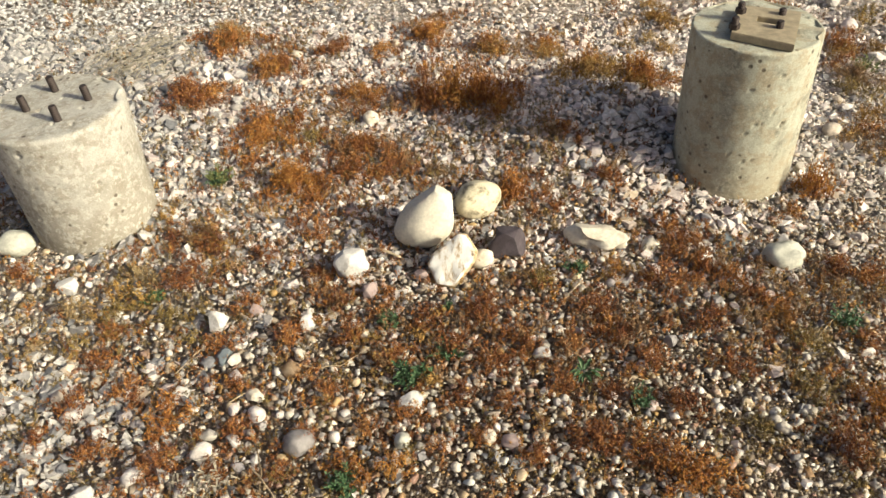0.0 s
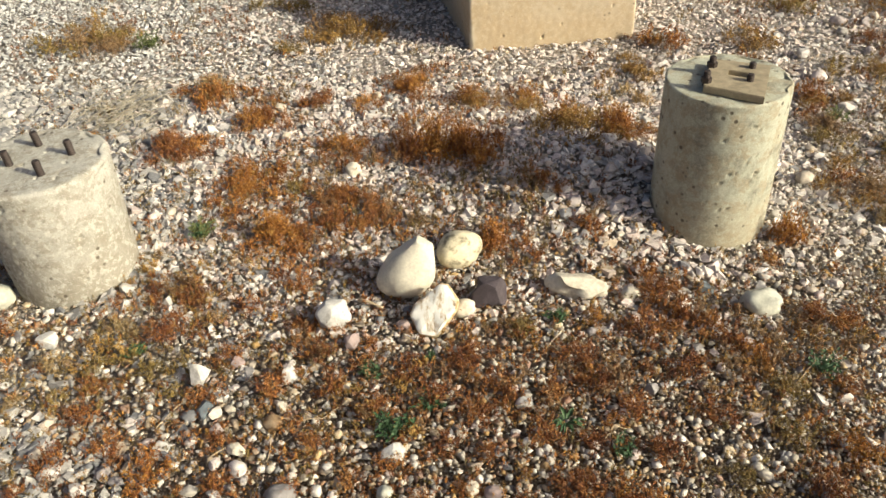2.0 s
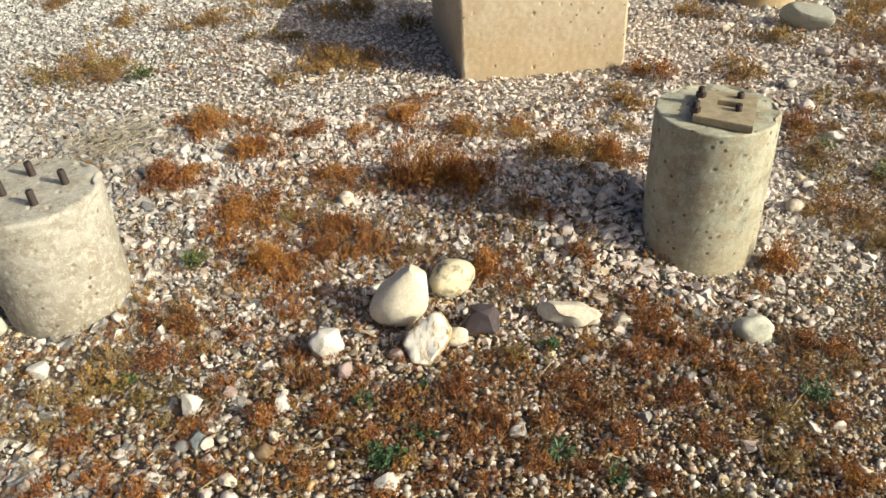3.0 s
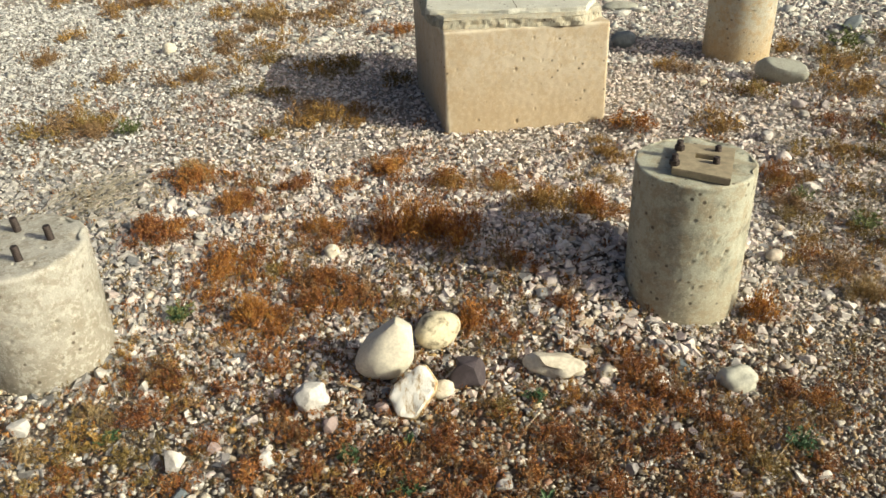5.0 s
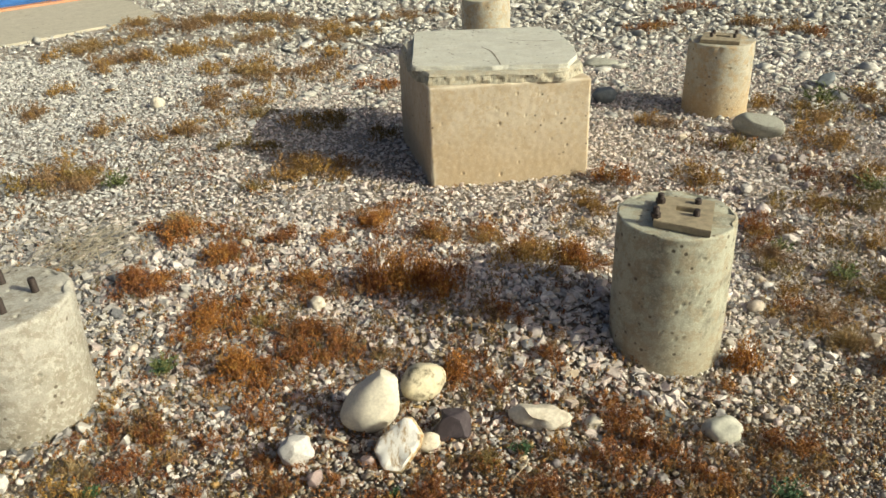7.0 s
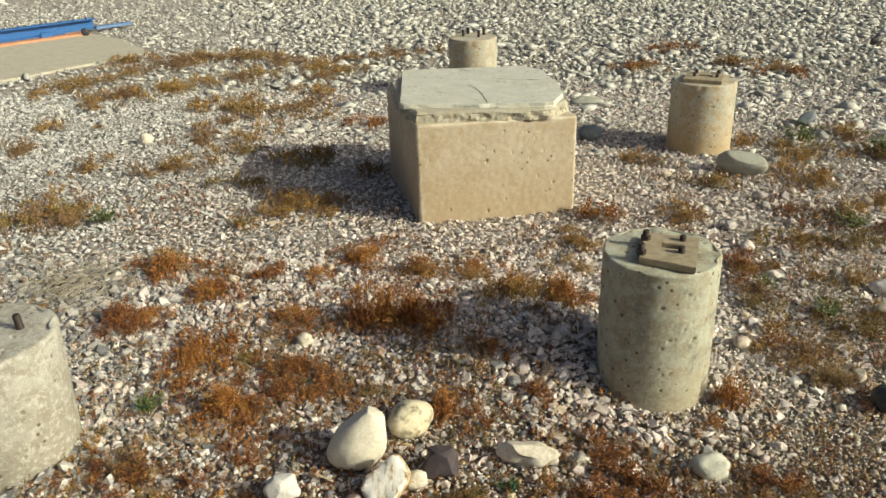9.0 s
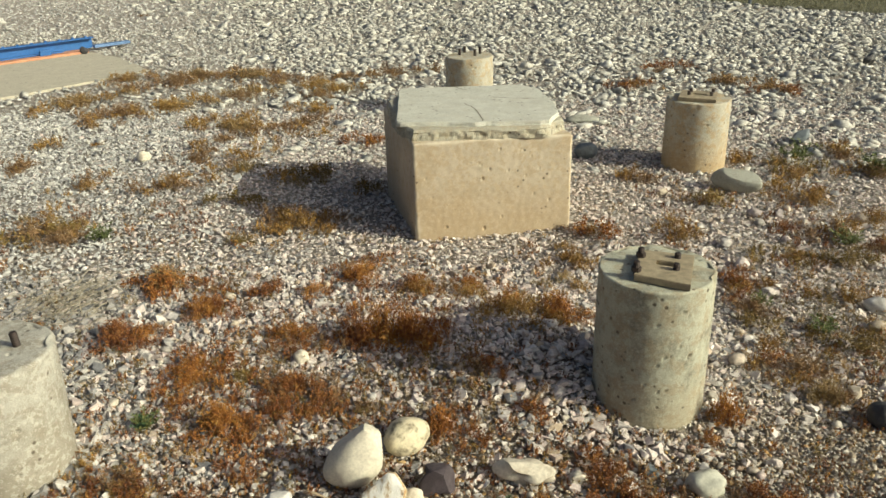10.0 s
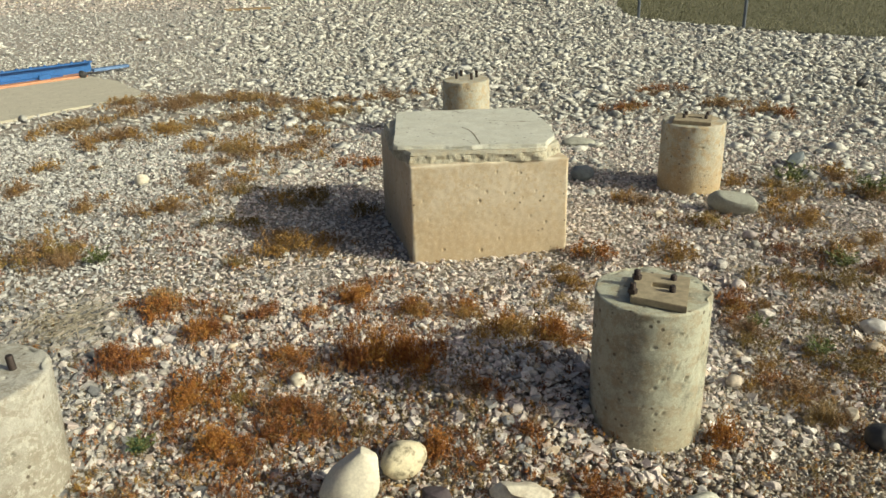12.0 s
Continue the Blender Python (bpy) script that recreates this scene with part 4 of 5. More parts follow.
for x, y, size, turn, material, label, seed in (
        (-1.273, 1.632, (0.030, 0.034, 0.026), 30, M_CHALK, "small white angular stone beside the worn pier", 71),
        (-0.716, 1.560, (0.024, 0.020, 0.018), 20, M_REDSTONE, "small mauve angular stone", 72),
        (-0.822, 1.270, (0.030, 0.026, 0.024), 50, M_CHALK, "pale pinkish lumpy stone", 73),
        (-0.261, 1.256, (0.034, 0.027, 0.028), 10, M_CHALK, "white broken stone among sprigs", 74),
        (-0.643, 1.268, (0.024, 0.019, 0.018), 0, M_BONE, "small pale angular stone", 75),
        (0.044, 1.418, (0.026, 0.018, 0.018), 15, M_CHALK, "small white angular stone", 76),
        (-0.273, 1.150, (0.018, 0.020, 0.018), 0, M_PALEGREEN, "small greenish rounded pebble", 77),
        (-0.572, 1.350, (0.026, 0.022, 0.018), 0, M_TANSTONE, "brown rounded stone among sprigs", 78),
        (0.500, 1.620, (0.020, 0.018, 0.014), 40, M_GREYSTONE, "small grey angular stone", 79),
        (0.567, 1.862, (0.024, 0.028, 0.020), 60, M_BLUEGREY, "small blue-grey angular stone", 80),
        (0.358, 1.476, (0.022, 0.018, 0.016), 80, M_GREYSTONE, "small grey angular stone", 81),
        (-0.080, 1.165, (0.018, 0.018, 0.016), 0, M_BONE, "small cream rounded stone", 82),
        (-0.030, 1.152, (0.022, 0.018, 0.016), 0, M_REDSTONE, "small mauve rounded stone", 83)):
    rock("small_stone", (x, y), size, turn, material, label, seed, "round" if seed in (77, 78, 82, 83) else "jagged", sink=0.1)

# ---- loose stones lying on the gravel ----
loose = []
for k in range(12):
    kind = "jagged" if k % 3 else "round"
    loose.append(rock_mesh("loose_stone", (1.0, 0.78, 0.6), 100 + k, M_LOOSE, kind, sub=3))
lr = np.random.default_rng(17)


def strew(count, xr, yr, low, high):
    """Single stones strewn over a stretch of ground."""
    done = 0
    while done < count:
        x, y = lr.uniform(*xr), lr.uniform(*yr)
        if not free_ground(np.array([x]), np.array([y]), 0.04)[0] or abs(x) > 0.6 * y + 0.4:
            continue
        s = lr.uniform(low, high)
        ob = new("loose_stone", loose[lr.integers(0, len(loose))])
        ob.matrix_world = pose(x, y, float(rise(x, y)) - 0.006, 0, 0, lr.uniform(0, 360)) @ Matrix.Scale(s, 4)
        tagged(ob, "loose stone lying on the gravel", "stone", "loose stones")
        done += 1


strew(34, (-1.5, -0.6), (0.95, 1.4), 0.014, 0.028)
strew(70, (-0.7, 1.2), (1.0, 1.8), 0.008, 0.016)
strew(60, (-1.4, 1.4), (1.8, 3.2), 0.013, 0.026)
strew(40, (0.9, 2.6), (2.2, 4.5), 0.018, 0.040)

# ---- dry tufts ----
TOPS = {"r": M_RUST_LEAF, "o": M_ORANGE_LEAF, "t": M_TAN_LEAF, "g": M_OLIVE_LEAF, "d": M_OLIVE_LEAF, "b": M_BROWN_LEAF, "y": M_GOLD_LEAF}
WORDS = {"r": "low rust-brown dry tuft in the gravel", "o": "bright orange-brown dry tuft in the gravel", "t": "straw-coloured dry tuft in the gravel",
         "g": "olive-brown half-dry tuft in the gravel", "d": "dull brown tuft in the shade of the block", "b": "brown dry tuft in the gravel", "y": "golden-brown dry tuft in the gravel"}


def tuft_soup(seed, stems, height, leaf, slim=False):
    """Stems from one root that fan out into a low cushion, set with small leaves. Unit radius."""
    r = np.random.default_rng(seed)
    verts, tris, mat = [], [], []
    lobes, turn = r.integers(2, 4), r.uniform(0, 6.28)

    def tri(a, b, c, m):
        n = len(verts)
        verts.extend((a, b, c))
        tris.append((n, n + 1, n + 2))
        mat.append(m)

    for _ in range(stems):
        az = r.uniform(0, 2 * np.pi)
        reach = math.sqrt(r.uniform(0.01, 1)) * (0.74 + 0.26 * math.sin(lobes * az + turn) + 0.2 * math.sin(5 * az + 2 * turn))
        top = height * (1.05 - 0.75 * reach ** 2) * r.uniform(0.45, 1.15)
        root = np.array([math.cos(az), math.sin(az), 0]) * reach * r.uniform(0.35, 0.75)
        root[:2] += r.normal(0, 0.05, 2)
        tip = np.array([math.cos(az) * reach, math.sin(az) * reach, top])
        tip[:2] += r.normal(0, 0.08, 2)
        side = np.array([-math.sin(az), math.cos(az), 0]) * 0.010
        tri(root - side, root + side, tip, 1)
        n = r.integers(8, 12)
        for k in range(n):
            f = (0.5 if not slim else 0.2) + (0.55 if not slim else 0.8) * (k + r.uniform(0, 1)) / n
            p = root + (tip - root) * f + r.normal(0, 0.036 if not slim else 0.05, 3) * (0.4 + f)
            p[2] = max(p[2], 0.01)
            u = r.normal(size=3) if not slim else (tip - root) / max(1e-6, np.linalg.norm(tip - root)) + r.normal(0, 0.35, 3)
            u /= np.linalg.norm(u)
            w = np.cross(u, r.normal(size=3))
            w /= np.linalg.norm(w)
            ll, ww = leaf * r.uniform(0.6, 1.3), leaf * (r.uniform(0.22, 0.45) if not slim else r.uniform(0.07, 0.12))
            n0 = len(verts)
            bend = np.cross(u, w) * ww * 0.5
            verts.extend((p - u * ll, p + w * ww + bend, p + u * ll, p - w * ww + bend))
            tris.extend(((n0, n0 + 1, n0 + 2), (n0, n0 + 2, n0 + 3)))
            mat.extend((0, 0))
    return np.array(verts), np.array(tris), np.array(mat)


tuft_kinds, small_kinds = {}, {}
for key in TOPS:
    tuft_kinds[key], small_kinds[key] = [], []
    for k in range(3):
        v, t, m = tuft_soup(ord(key) * 10 + k, 120, 0.58, 0.043 if key != "t" else 0.11, key == "t")
        tuft_kinds[key].append(soup("tuft_leaves", v, t, None, False, [TOPS[key], M_RUST_STEM if key in "ro" else M_STEM], m))
        v, t, m = tuft_soup(ord(key) * 10 + 5 + k, 66, 0.70, 0.06)
        small_kinds[key].append(soup("tuft_leaves", v, t, None, False, [TOPS[key], M_RUST_STEM if key in "ro" else M_STEM], m))
tr = np.random.default_rng(29)


def up_slope(x, y):
    """A spot of the flat plan moved to where it lies on the heap of gravel by the pier."""
    k = 1.0
    for _ in range(4):
        k = 1 - float(rise(x * k, 0.05 + (y - 0.05) * k)) / 1.51
    return x * k, 0.05 + (y - 0.05) * k


def tuft(x, y, r, key, high=0.0):
    """One low cushion."""
    x, y = up_slope(x, y)
    if not free_ground(np.array([x]), np.array([y]), 0.0)[0]:
        return
    kinds = tuft_kinds if r > 0.085 else small_kinds
    ob = new("dry_tuft", kinds[key][tr.integers(0, 3)])
    s = max(0.03, r * tr.uniform(0.85, 1.1))
    tall = (high or min(0.6 * s, 0.085 + 0.25 * max(0, r - 0.12)) * tr.uniform(0.8, 1.25)) / (0.6 * s) * (1.0 if y < 4.2 else 0.72)
    ob.matrix_world = pose(x, y, float(rise(x, y)) - 0.004, 0, 0, tr.uniform(0, 360) if y < 5 else tr.uniform(-15, 25)) @ Matrix.Diagonal((s * (1.12 if y > 5 else 1.0), s * tr.uniform(0.7, 1), s * tall, 1))
    tagged(ob, WORDS[key], "tuft", "dry tufts in the gravel")


BY_PIERS = [(-1.24, 3.18, 0.142, 't'), (-1.24, 2.66, 0.159, 'r'), (-1.0, 2.9, 0.118, 'r'), (-0.6, 2.69, 0.13, 'r'), (-0.4, 3.18, 0.11, 'o'), (-0.13, 3.06, 0.106, 't'), (0.08, 3.01, 0.093, 't'), (-0.22, 2.64, 0.147, 'o'), (-0.09, 2.58, 0.092, 'r'), (0.28, 2.82, 0.133, 't'), (0.45, 2.77, 0.132, 'o'), (0.56, 3.04, 0.095, 't'), (-0.9, 2.38, 0.091, 'o'), (-0.73, 2.4, 0.07, 'g'), (-0.55, 2.34, 0.097, 'r'), (-0.73, 2.11, 0.102, 'o'), (-0.67, 2.07, 0.063, 'r'), (-0.42, 2.22, 0.112, 'r'), (-0.57, 2.21, 0.075, 'r'), (0.18, 2.37, 0.048, 'r'), (-0.04, 2.07, 0.074, 'o'), (0.25, 2.19, 0.07, 'r'), (-0.91, 1.82, 0.113, 'r'), (-1.04, 1.85, 0.071, 'r'), (-0.74, 1.78, 0.067, 'r'), (-0.61, 1.87, 0.068, 'r'), (-1.14, 1.8, 0.05, 'r')]
RIGHT_SIDE = [(0.43, 1.83, 0.091, 'r'), (0.48, 1.74, 0.081, 'r'), (0.55, 1.72, 0.065, 'o'), (0.37, 1.69, 0.086, 'r'), (0.85, 2.09, 0.084, 'o'), (0.78, 1.99, 0.054, 'o'), (0.64, 1.57, 0.094, 'o'), (0.83, 1.74, 0.084, 'r'), (0.89, 1.7, 0.084, 'r'), (1.22, 3.0, 0.099, 'r'), (1.14, 2.42, 0.074, 'o'), (1.15, 2.7, 0.091, 'o'), (0.59, 1.63, 0.079, 'r'), (0.18, 1.58, 0.097, 'r'), (0.05, 1.68, 0.077, 'g'), (-0.11, 1.55, 0.103, 'r'), (-0.25, 1.53, 0.074, 'r'), (0.0, 1.45, 0.086, 'r'), (-0.32, 1.39, 0.071, 'r'), (-0.44, 1.46, 0.066, 'r'), (0.3, 1.39, 0.078, 'r'), (0.46, 1.54, 0.083, 'r'), (0.5, 1.39, 0.072, 'r'), (0.69, 1.47, 0.091, 'g'), (0.83, 1.48, 0.078, 'r'), (0.25, 1.73, 0.063, 'o')]
FOREGROUND = [(0.32, 1.1, 0.11, 'o'), (0.25, 1.14, 0.078, 'r'), (0.16, 1.17, 0.092, 'r'), (0.69, 1.16, 0.111, 'r'), (0.79, 1.28, 0.088, 'o'), (0.39, 1.08, 0.078, 'o'), (-0.27, 1.21, 0.06, 'o'), (-0.94, 1.66, 0.1, 'r'), (-0.94, 1.52, 0.072, 'g'), (-1.06, 1.36, 0.071, 'r'), (-1.07, 1.21, 0.076, 'r'), (-0.83, 1.19, 0.086, 'o'), (-0.81, 1.05, 0.096, 'r'), (-0.97, 1.09, 0.072, 'r'), (-0.66, 1.16, 0.069, 'r'), (-0.53, 1.06, 0.072, 'r'), (-0.38, 1.07, 0.077, 'o'), (-0.46, 1.28, 0.069, 'r'), (-0.69, 1.29, 0.064, 'r'), (-0.6, 1.45, 0.074, 'r'), (-0.04, 1.27, 0.061, 'r'), (-0.14, 1.29, 0.061, 'r'), (-1.26, 1.39, 0.058, 't'), (-1.21, 1.52, 0.076, 't'), (-1.44, 1.68, 0.064, 'r'), (0.03, 1.12, 0.07, 'r'), (-0.77, 1.42, 0.075, 'r'), (-0.28, 1.08, 0.057, 'o')]
SPARSE = [(0.09, 1.31, 0.061, 'r'), (0.2, 1.3, 0.061, 'r'), (-0.09, 1.16, 0.058, 'r'), (-0.36, 1.18, 0.06, 'r'), (0.52, 1.2, 0.068, 'g'), (0.66, 1.33, 0.073, 'g'), (-0.49, 1.59, 0.061, 'r'), (-0.58, 1.7, 0.064, 'r'), (-0.74, 1.58, 0.063, 'r'), (-0.95, 1.26, 0.067, 'r'), (-0.67, 1.04, 0.073, 'r'), (-0.18, 1.43, 0.064, 'r'), (-0.07, 1.38, 0.063, 'r'), (0.11, 1.44, 0.064, 'r'), (0.24, 1.48, 0.065, 'r'), (-1.07, 1.67, 0.068, 't'), (-1.07, 1.45, 0.064, 'r'), (-0.25, 1.3, 0.055, 'r'), (0.36, 1.27, 0.069, 'r'), (-0.49, 1.15, 0.06, 'r'), (-1.12, 1.12, 0.06, 'r'), (-0.19, 1.13, 0.052, 'r')]
BY_BLOCK = [(-0.77, 3.84, 0.178, 'o'), (-0.87, 3.77, 0.103, 'o'), (-0.61, 3.75, 0.087, 'o'), (-0.86, 4.51, 0.154, 'd'), (-1.25, 4.81, 0.165, 'd'), (-1.09, 4.24, 0.131, 'd'), (-0.4, 4.37, 0.098, 'd'), (-1.6, 4.47, 0.194, 'r'), (-1.59, 4.96, 0.115, 'r'), (-2.12, 4.51, 0.147, 'r'), (-2.1, 3.75, 0.193, 't'), (-1.91, 3.7, 0.125, 't'), (-1.59, 5.02, 0.135, 'r'), (-1.01, 5.87, 0.195, 't'), (-1.5, 5.76, 0.26, 't'), (-1.53, 5.47, 0.166, 't'), (-2.52, 6.29, 0.294, 't'), (-2.24, 6.54, 0.25, 't'), (-3.12, 6.74, 0.321, 't'), (-3.0, 7.69, 0.237, 'r'), (-2.46, 7.44, 0.338, 'r'), (-2.33, 7.73, 0.232, 'r'), (-1.82, 7.66, 0.255, 'r'), (-0.88, 7.0, 0.23, 't'), (-1.1, 7.15, 0.261, 'r')]
FAR = [(-0.47, 7.63, 0.248, 'r'), (-0.88, 7.48, 0.217, 'r'), (-1.46, 7.43, 0.246, 'r'), (-1.17, 5.81, 0.173, 't'), (-0.48, 5.3, 0.098, 't'), (-2.72, 4.88, 0.164, 'r'), (0.71, 3.62, 0.099, 'o'), (1.13, 3.55, 0.114, 'o'), (1.14, 4.39, 0.152, 't'), (1.41, 4.01, 0.089, 'o'), (2.01, 4.36, 0.16, 'o'), (1.93, 3.95, 0.164, 'o'), (1.8, 4.67, 0.103, 'o'), (2.02, 4.62, 0.13, 'r'), (2.43, 4.7, 0.175, 'g'), (2.49, 4.37, 0.149, 'g'), (1.63, 6.84, 0.178, 'r'), (2.04, 7.39, 0.193, 'r'), (2.7, 6.59, 0.206, 'r'), (2.46, 6.91, 0.132, 'r'), (1.89, 3.53, 0.182, 'g'), (2.13, 3.69, 0.144, 't'), (1.65, 3.62, 0.105, 'r'), (-1.68, 6.78, 0.252, 't'), (-4.44, 12.35, 0.112, 'r'), (-1.04, 6.7, 0.196, 't')]
RIGHT_FAR = [(1.21, 3.05, 0.09, 'r'), (1.22, 2.82, 0.109, 'r'), (1.63, 2.87, 0.129, 'g'), (1.22, 2.35, 0.13, 'r'), (1.48, 2.49, 0.139, 'r'), (1.23, 2.2, 0.104, 't'), (1.14, 2.51, 0.078, 't'), (1.34, 3.02, 0.103, 'g'), (0.57, 3.3, 0.078, 't'), (0.55, 3.46, 0.081, 't'), (-0.14, 3.08, 0.109, 'r'), (-0.37, 3.21, 0.114, 'r'), (0.1, 3.07, 0.085, 'r'), (-0.95, 2.93, 0.097, 'r'), (-1.22, 3.12, 0.143, 'o'), (1.78, 3.19, 0.14, 'r'), (-1.18, 2.71, 0.094, 'r'), (-1.31, 2.76, 0.072, 'r'), (1.56, 3.26, 0.111, 't'), (1.99, 3.36, 0.118, 'r'), (-0.57, 3.06, 0.098, 'r'), (-0.77, 3.07, 0.099, 'r'), (1.48, 2.91, 0.089, 'g'), (-0.93, 2.46, 0.107, 'o'), (-1.02, 3.63, 0.086, 'g'), (-2.41, 5.42, 0.086, 'r')]
WEEDS = [(-0.27, 1.34, 0.055), (-0.35, 1.51, 0.037), (-0.18, 1.41, 0.035), (0.14, 1.73, 0.035), (0.27, 1.28, 0.034), (-0.99, 2.14, 0.042), (-0.38, 1.03, 0.044), (-1.01, 1.59, 0.033), (0.8, 1.54, 0.048), (-0.2, 1.58, 0.022)]
WEEDS_FAR = [(-1.73, 3.72, 0.077), (-0.98, 2.14, 0.05), (1.25, 2.85, 0.049), (1.4, 2.62, 0.059), (1.87, 3.43, 0.074), (2.52, 4.42, 0.113), (2.14, 4.67, 0.114)]
offshoots = {key: [] for key in TOPS}
for spots in (BY_PIERS, RIGHT_SIDE, FOREGROUND, SPARSE, BY_BLOCK, FAR, RIGHT_FAR):
    for x, y, r, key in spots:
        if key in "rtg" and (y > 4.2 or x < -1.9):
            key = ("t", "y", "b", "b")[tr.integers(0, 4)]
        if key in "tg" and 2.5 < y < 4 and x > -0.2:
            key = "y"
        if key == "o" and 3.5 < y:
            key = "y"
        if key == "r" and 1.9 < y < 3.4 and tr.uniform() < 0.5:
            key = "o"
        if key in "ro" and x > 0.95 and tr.uniform() < 0.6:
            key = ("g", "y", "b")[tr.integers(0, 3)]
        r *= 0.98 if y < 3.4 and x < 0.9 else 0.85 if x > 0.3 and y > 2.6 else 0.72 if y > 4.2 else 1.0
        tuft(x, y, r, key)
        for _ in range(2 if r < 0.06 or (x > 0.3 and y > 2.6) else 5):
            offshoots[key].append((x + tr.normal(0, r * 0.95), y + tr.normal(0, r * 0.75), r * tr.uniform(0.2, 0.45)))

# long low mats: both ends, half width and kind
LEFT_MATS = [(-3.26, 6.38, -2.85, 6.98, 0.14, 'y'), (-2.69, 6.08, -2.05, 6.64, 0.22, 'y'), (-3.15, 7.53, -2.79, 7.74, 0.17, 'b'), (-2.73, 7.17, -2.03, 7.64, 0.16, 'b'), (-2.33, 7.75, -1.6, 7.63, 0.17, 'b'), (-1.95, 6.87, -1.47, 6.97, 0.14, 't'), (-1.52, 7.2, -0.22, 7.65, 0.1, 'b'), (-1.06, 6.85, -0.76, 6.99, 0.11, 'y'), (-1.84, 5.88, -1.47, 6.0, 0.24, 'y'), (-1.46, 5.58, -0.92, 5.8, 0.13, 'b'), (-1.17, 6.32, -0.9, 6.17, 0.19, 'y'), (-1.15, 5.43, -0.89, 5.55, 0.1, 'y'), (-1.65, 4.96, -1.56, 5.33, 0.12, 'b'), (-1.34, 4.76, -1.21, 5.23, 0.13, 'y'), (-1.83, 4.44, -1.44, 4.59, 0.13, 'y'), (-2.22, 4.47, -2.06, 4.71, 0.09, 'b'), (-2.8, 5.32, -2.7, 5.44, 0.08, 'b'), (-2.85, 4.95, -2.65, 4.99, 0.11, 'b'), (-2.23, 3.72, -1.91, 3.84, 0.22, 'g')]
BACK_MATS = [(-1.05, 4.55, -0.76, 4.63, 0.17, 'd'), (-1.32, 4.25, -1.01, 4.18, 0.11, 'd'), (-0.93, 3.85, -0.6, 3.9, 0.16, 'y'), (-0.61, 4.22, -0.37, 4.39, 0.1, 'd'), (-1.36, 3.19, -1.1, 3.13, 0.09, 'o'), (-0.63, 5.38, -0.42, 5.29, 0.14, 'o'), (1.43, 6.82, 1.83, 6.88, 0.13, 'r'), (1.88, 7.49, 2.25, 7.58, 0.13, 'r'), (2.38, 6.92, 2.58, 6.78, 0.19, 'b'), (2.55, 6.57, 2.83, 6.43, 0.17, 'r'), (1.71, 4.71, 1.85, 4.62, 0.09, 'y'), (1.96, 4.47, 2.26, 4.39, 0.15, 'g'), (2.39, 4.92, 2.54, 4.78, 0.13, 'g'), (1.8, 4.14, 2.02, 4.01, 0.17, 'y'), (2.38, 4.38, 2.62, 4.46, 0.11, 'g'), (1.04, 4.45, 1.28, 4.3, 0.08, 'y'), (1.31, 4.09, 1.45, 3.97, 0.12, 'g'), (1.07, 3.66, 1.26, 3.6, 0.12, 'y'), (0.64, 3.62, 0.77, 3.56, 0.1, 'o')]
RIGHT_MATS = [(1.16, 3.08, 1.27, 3.02, 0.09, 'r'), (1.4, 3.3, 1.67, 3.22, 0.09, 'g'), (1.75, 3.47, 2.02, 3.32, 0.08, 'b'), (1.12, 2.8, 1.31, 2.73, 0.06, 'b'), (1.36, 2.68, 1.63, 2.58, 0.08, 'g'), (1.13, 2.43, 1.41, 2.19, 0.1, 'y'), (0.48, 3.4, 0.61, 3.2, 0.07, 'y'), (0.43, 3.1, 0.49, 2.94, 0.05, 't'), (0.16, 2.84, 0.56, 2.78, 0.08, 'y'), (-0.02, 3.1, 0.17, 3.05, 0.06, 'r'), (-0.48, 3.22, -0.27, 3.25, 0.11, 'r'), (-0.37, 2.73, -0.02, 2.71, 0.12, 'o'), (-0.99, 2.47, -0.73, 2.38, 0.08, 'o'), (-0.68, 2.25, -0.45, 2.3, 0.09, 'r')]
CENTRE_MATS = [(-0.61, 2.22, -0.31, 2.26, 0.13, 'r'), (-0.81, 2.13, -0.64, 2.11, 0.1, 'o'), (-0.98, 2.4, -0.83, 2.38, 0.12, 'o'), (-1.02, 2.99, -0.82, 2.94, 0.12, 'r'), (-0.68, 2.67, -0.42, 2.62, 0.08, 'r'), (-1.27, 2.68, -1.05, 2.67, 0.08, 'r'), (-0.08, 2.19, -0.01, 2.07, 0.09, 'r'), (0.07, 2.43, 0.23, 2.39, 0.06, 'r'), (0.2, 2.22, 0.31, 2.21, 0.06, 'r'), (0.01, 2.03, 0.12, 2.0, 0.05, 'r'), (0.34, 1.83, 0.53, 1.78, 0.1, 'r'), (0.54, 1.61, 0.7, 1.59, 0.1, 'b'), (0.77, 1.72, 0.92, 1.66, 0.09, 'b'), (-1.07, 1.84, -0.81, 1.84, 0.1, 'y'), (-0.56, 1.61, -0.34, 1.55, 0.09, 'r'), (-0.14, 1.55, 0.24, 1.52, 0.1, 'r'), (-1.1, 1.53, -0.87, 1.45, 0.09, 'g'), (-0.47, 1.42, -0.24, 1.43, 0.06, 'y')]
for x0, y0, x1, y1, half, key in LEFT_MATS + BACK_MATS + RIGHT_MATS + CENTRE_MATS:
    span = math.hypot(x1 - x0, y1 - y0)
    sx, sy = (y0 - y1) / span, (x1 - x0) / span
    for k in range(max(7, int((span + half) * half * 2 * (100 if y0 > 3.4 else 380)))):
        f, g = tr.uniform(-0.15, 1.15), tr.normal(0, 0.5 if y0 > 3.4 else 0.85) * half
        mix = key if tr.uniform() < 0.7 else ("y" if key in "tbgd" else "r" if key == "o" else "b")
        offshoots[mix].append((x0 + (x1 - x0) * f + sx * g, y0 + (y1 - y0) * f + sy * g, tr.uniform(0.04, 0.10) if y0 > 3.4 else tr.uniform(0.026, 0.058)))
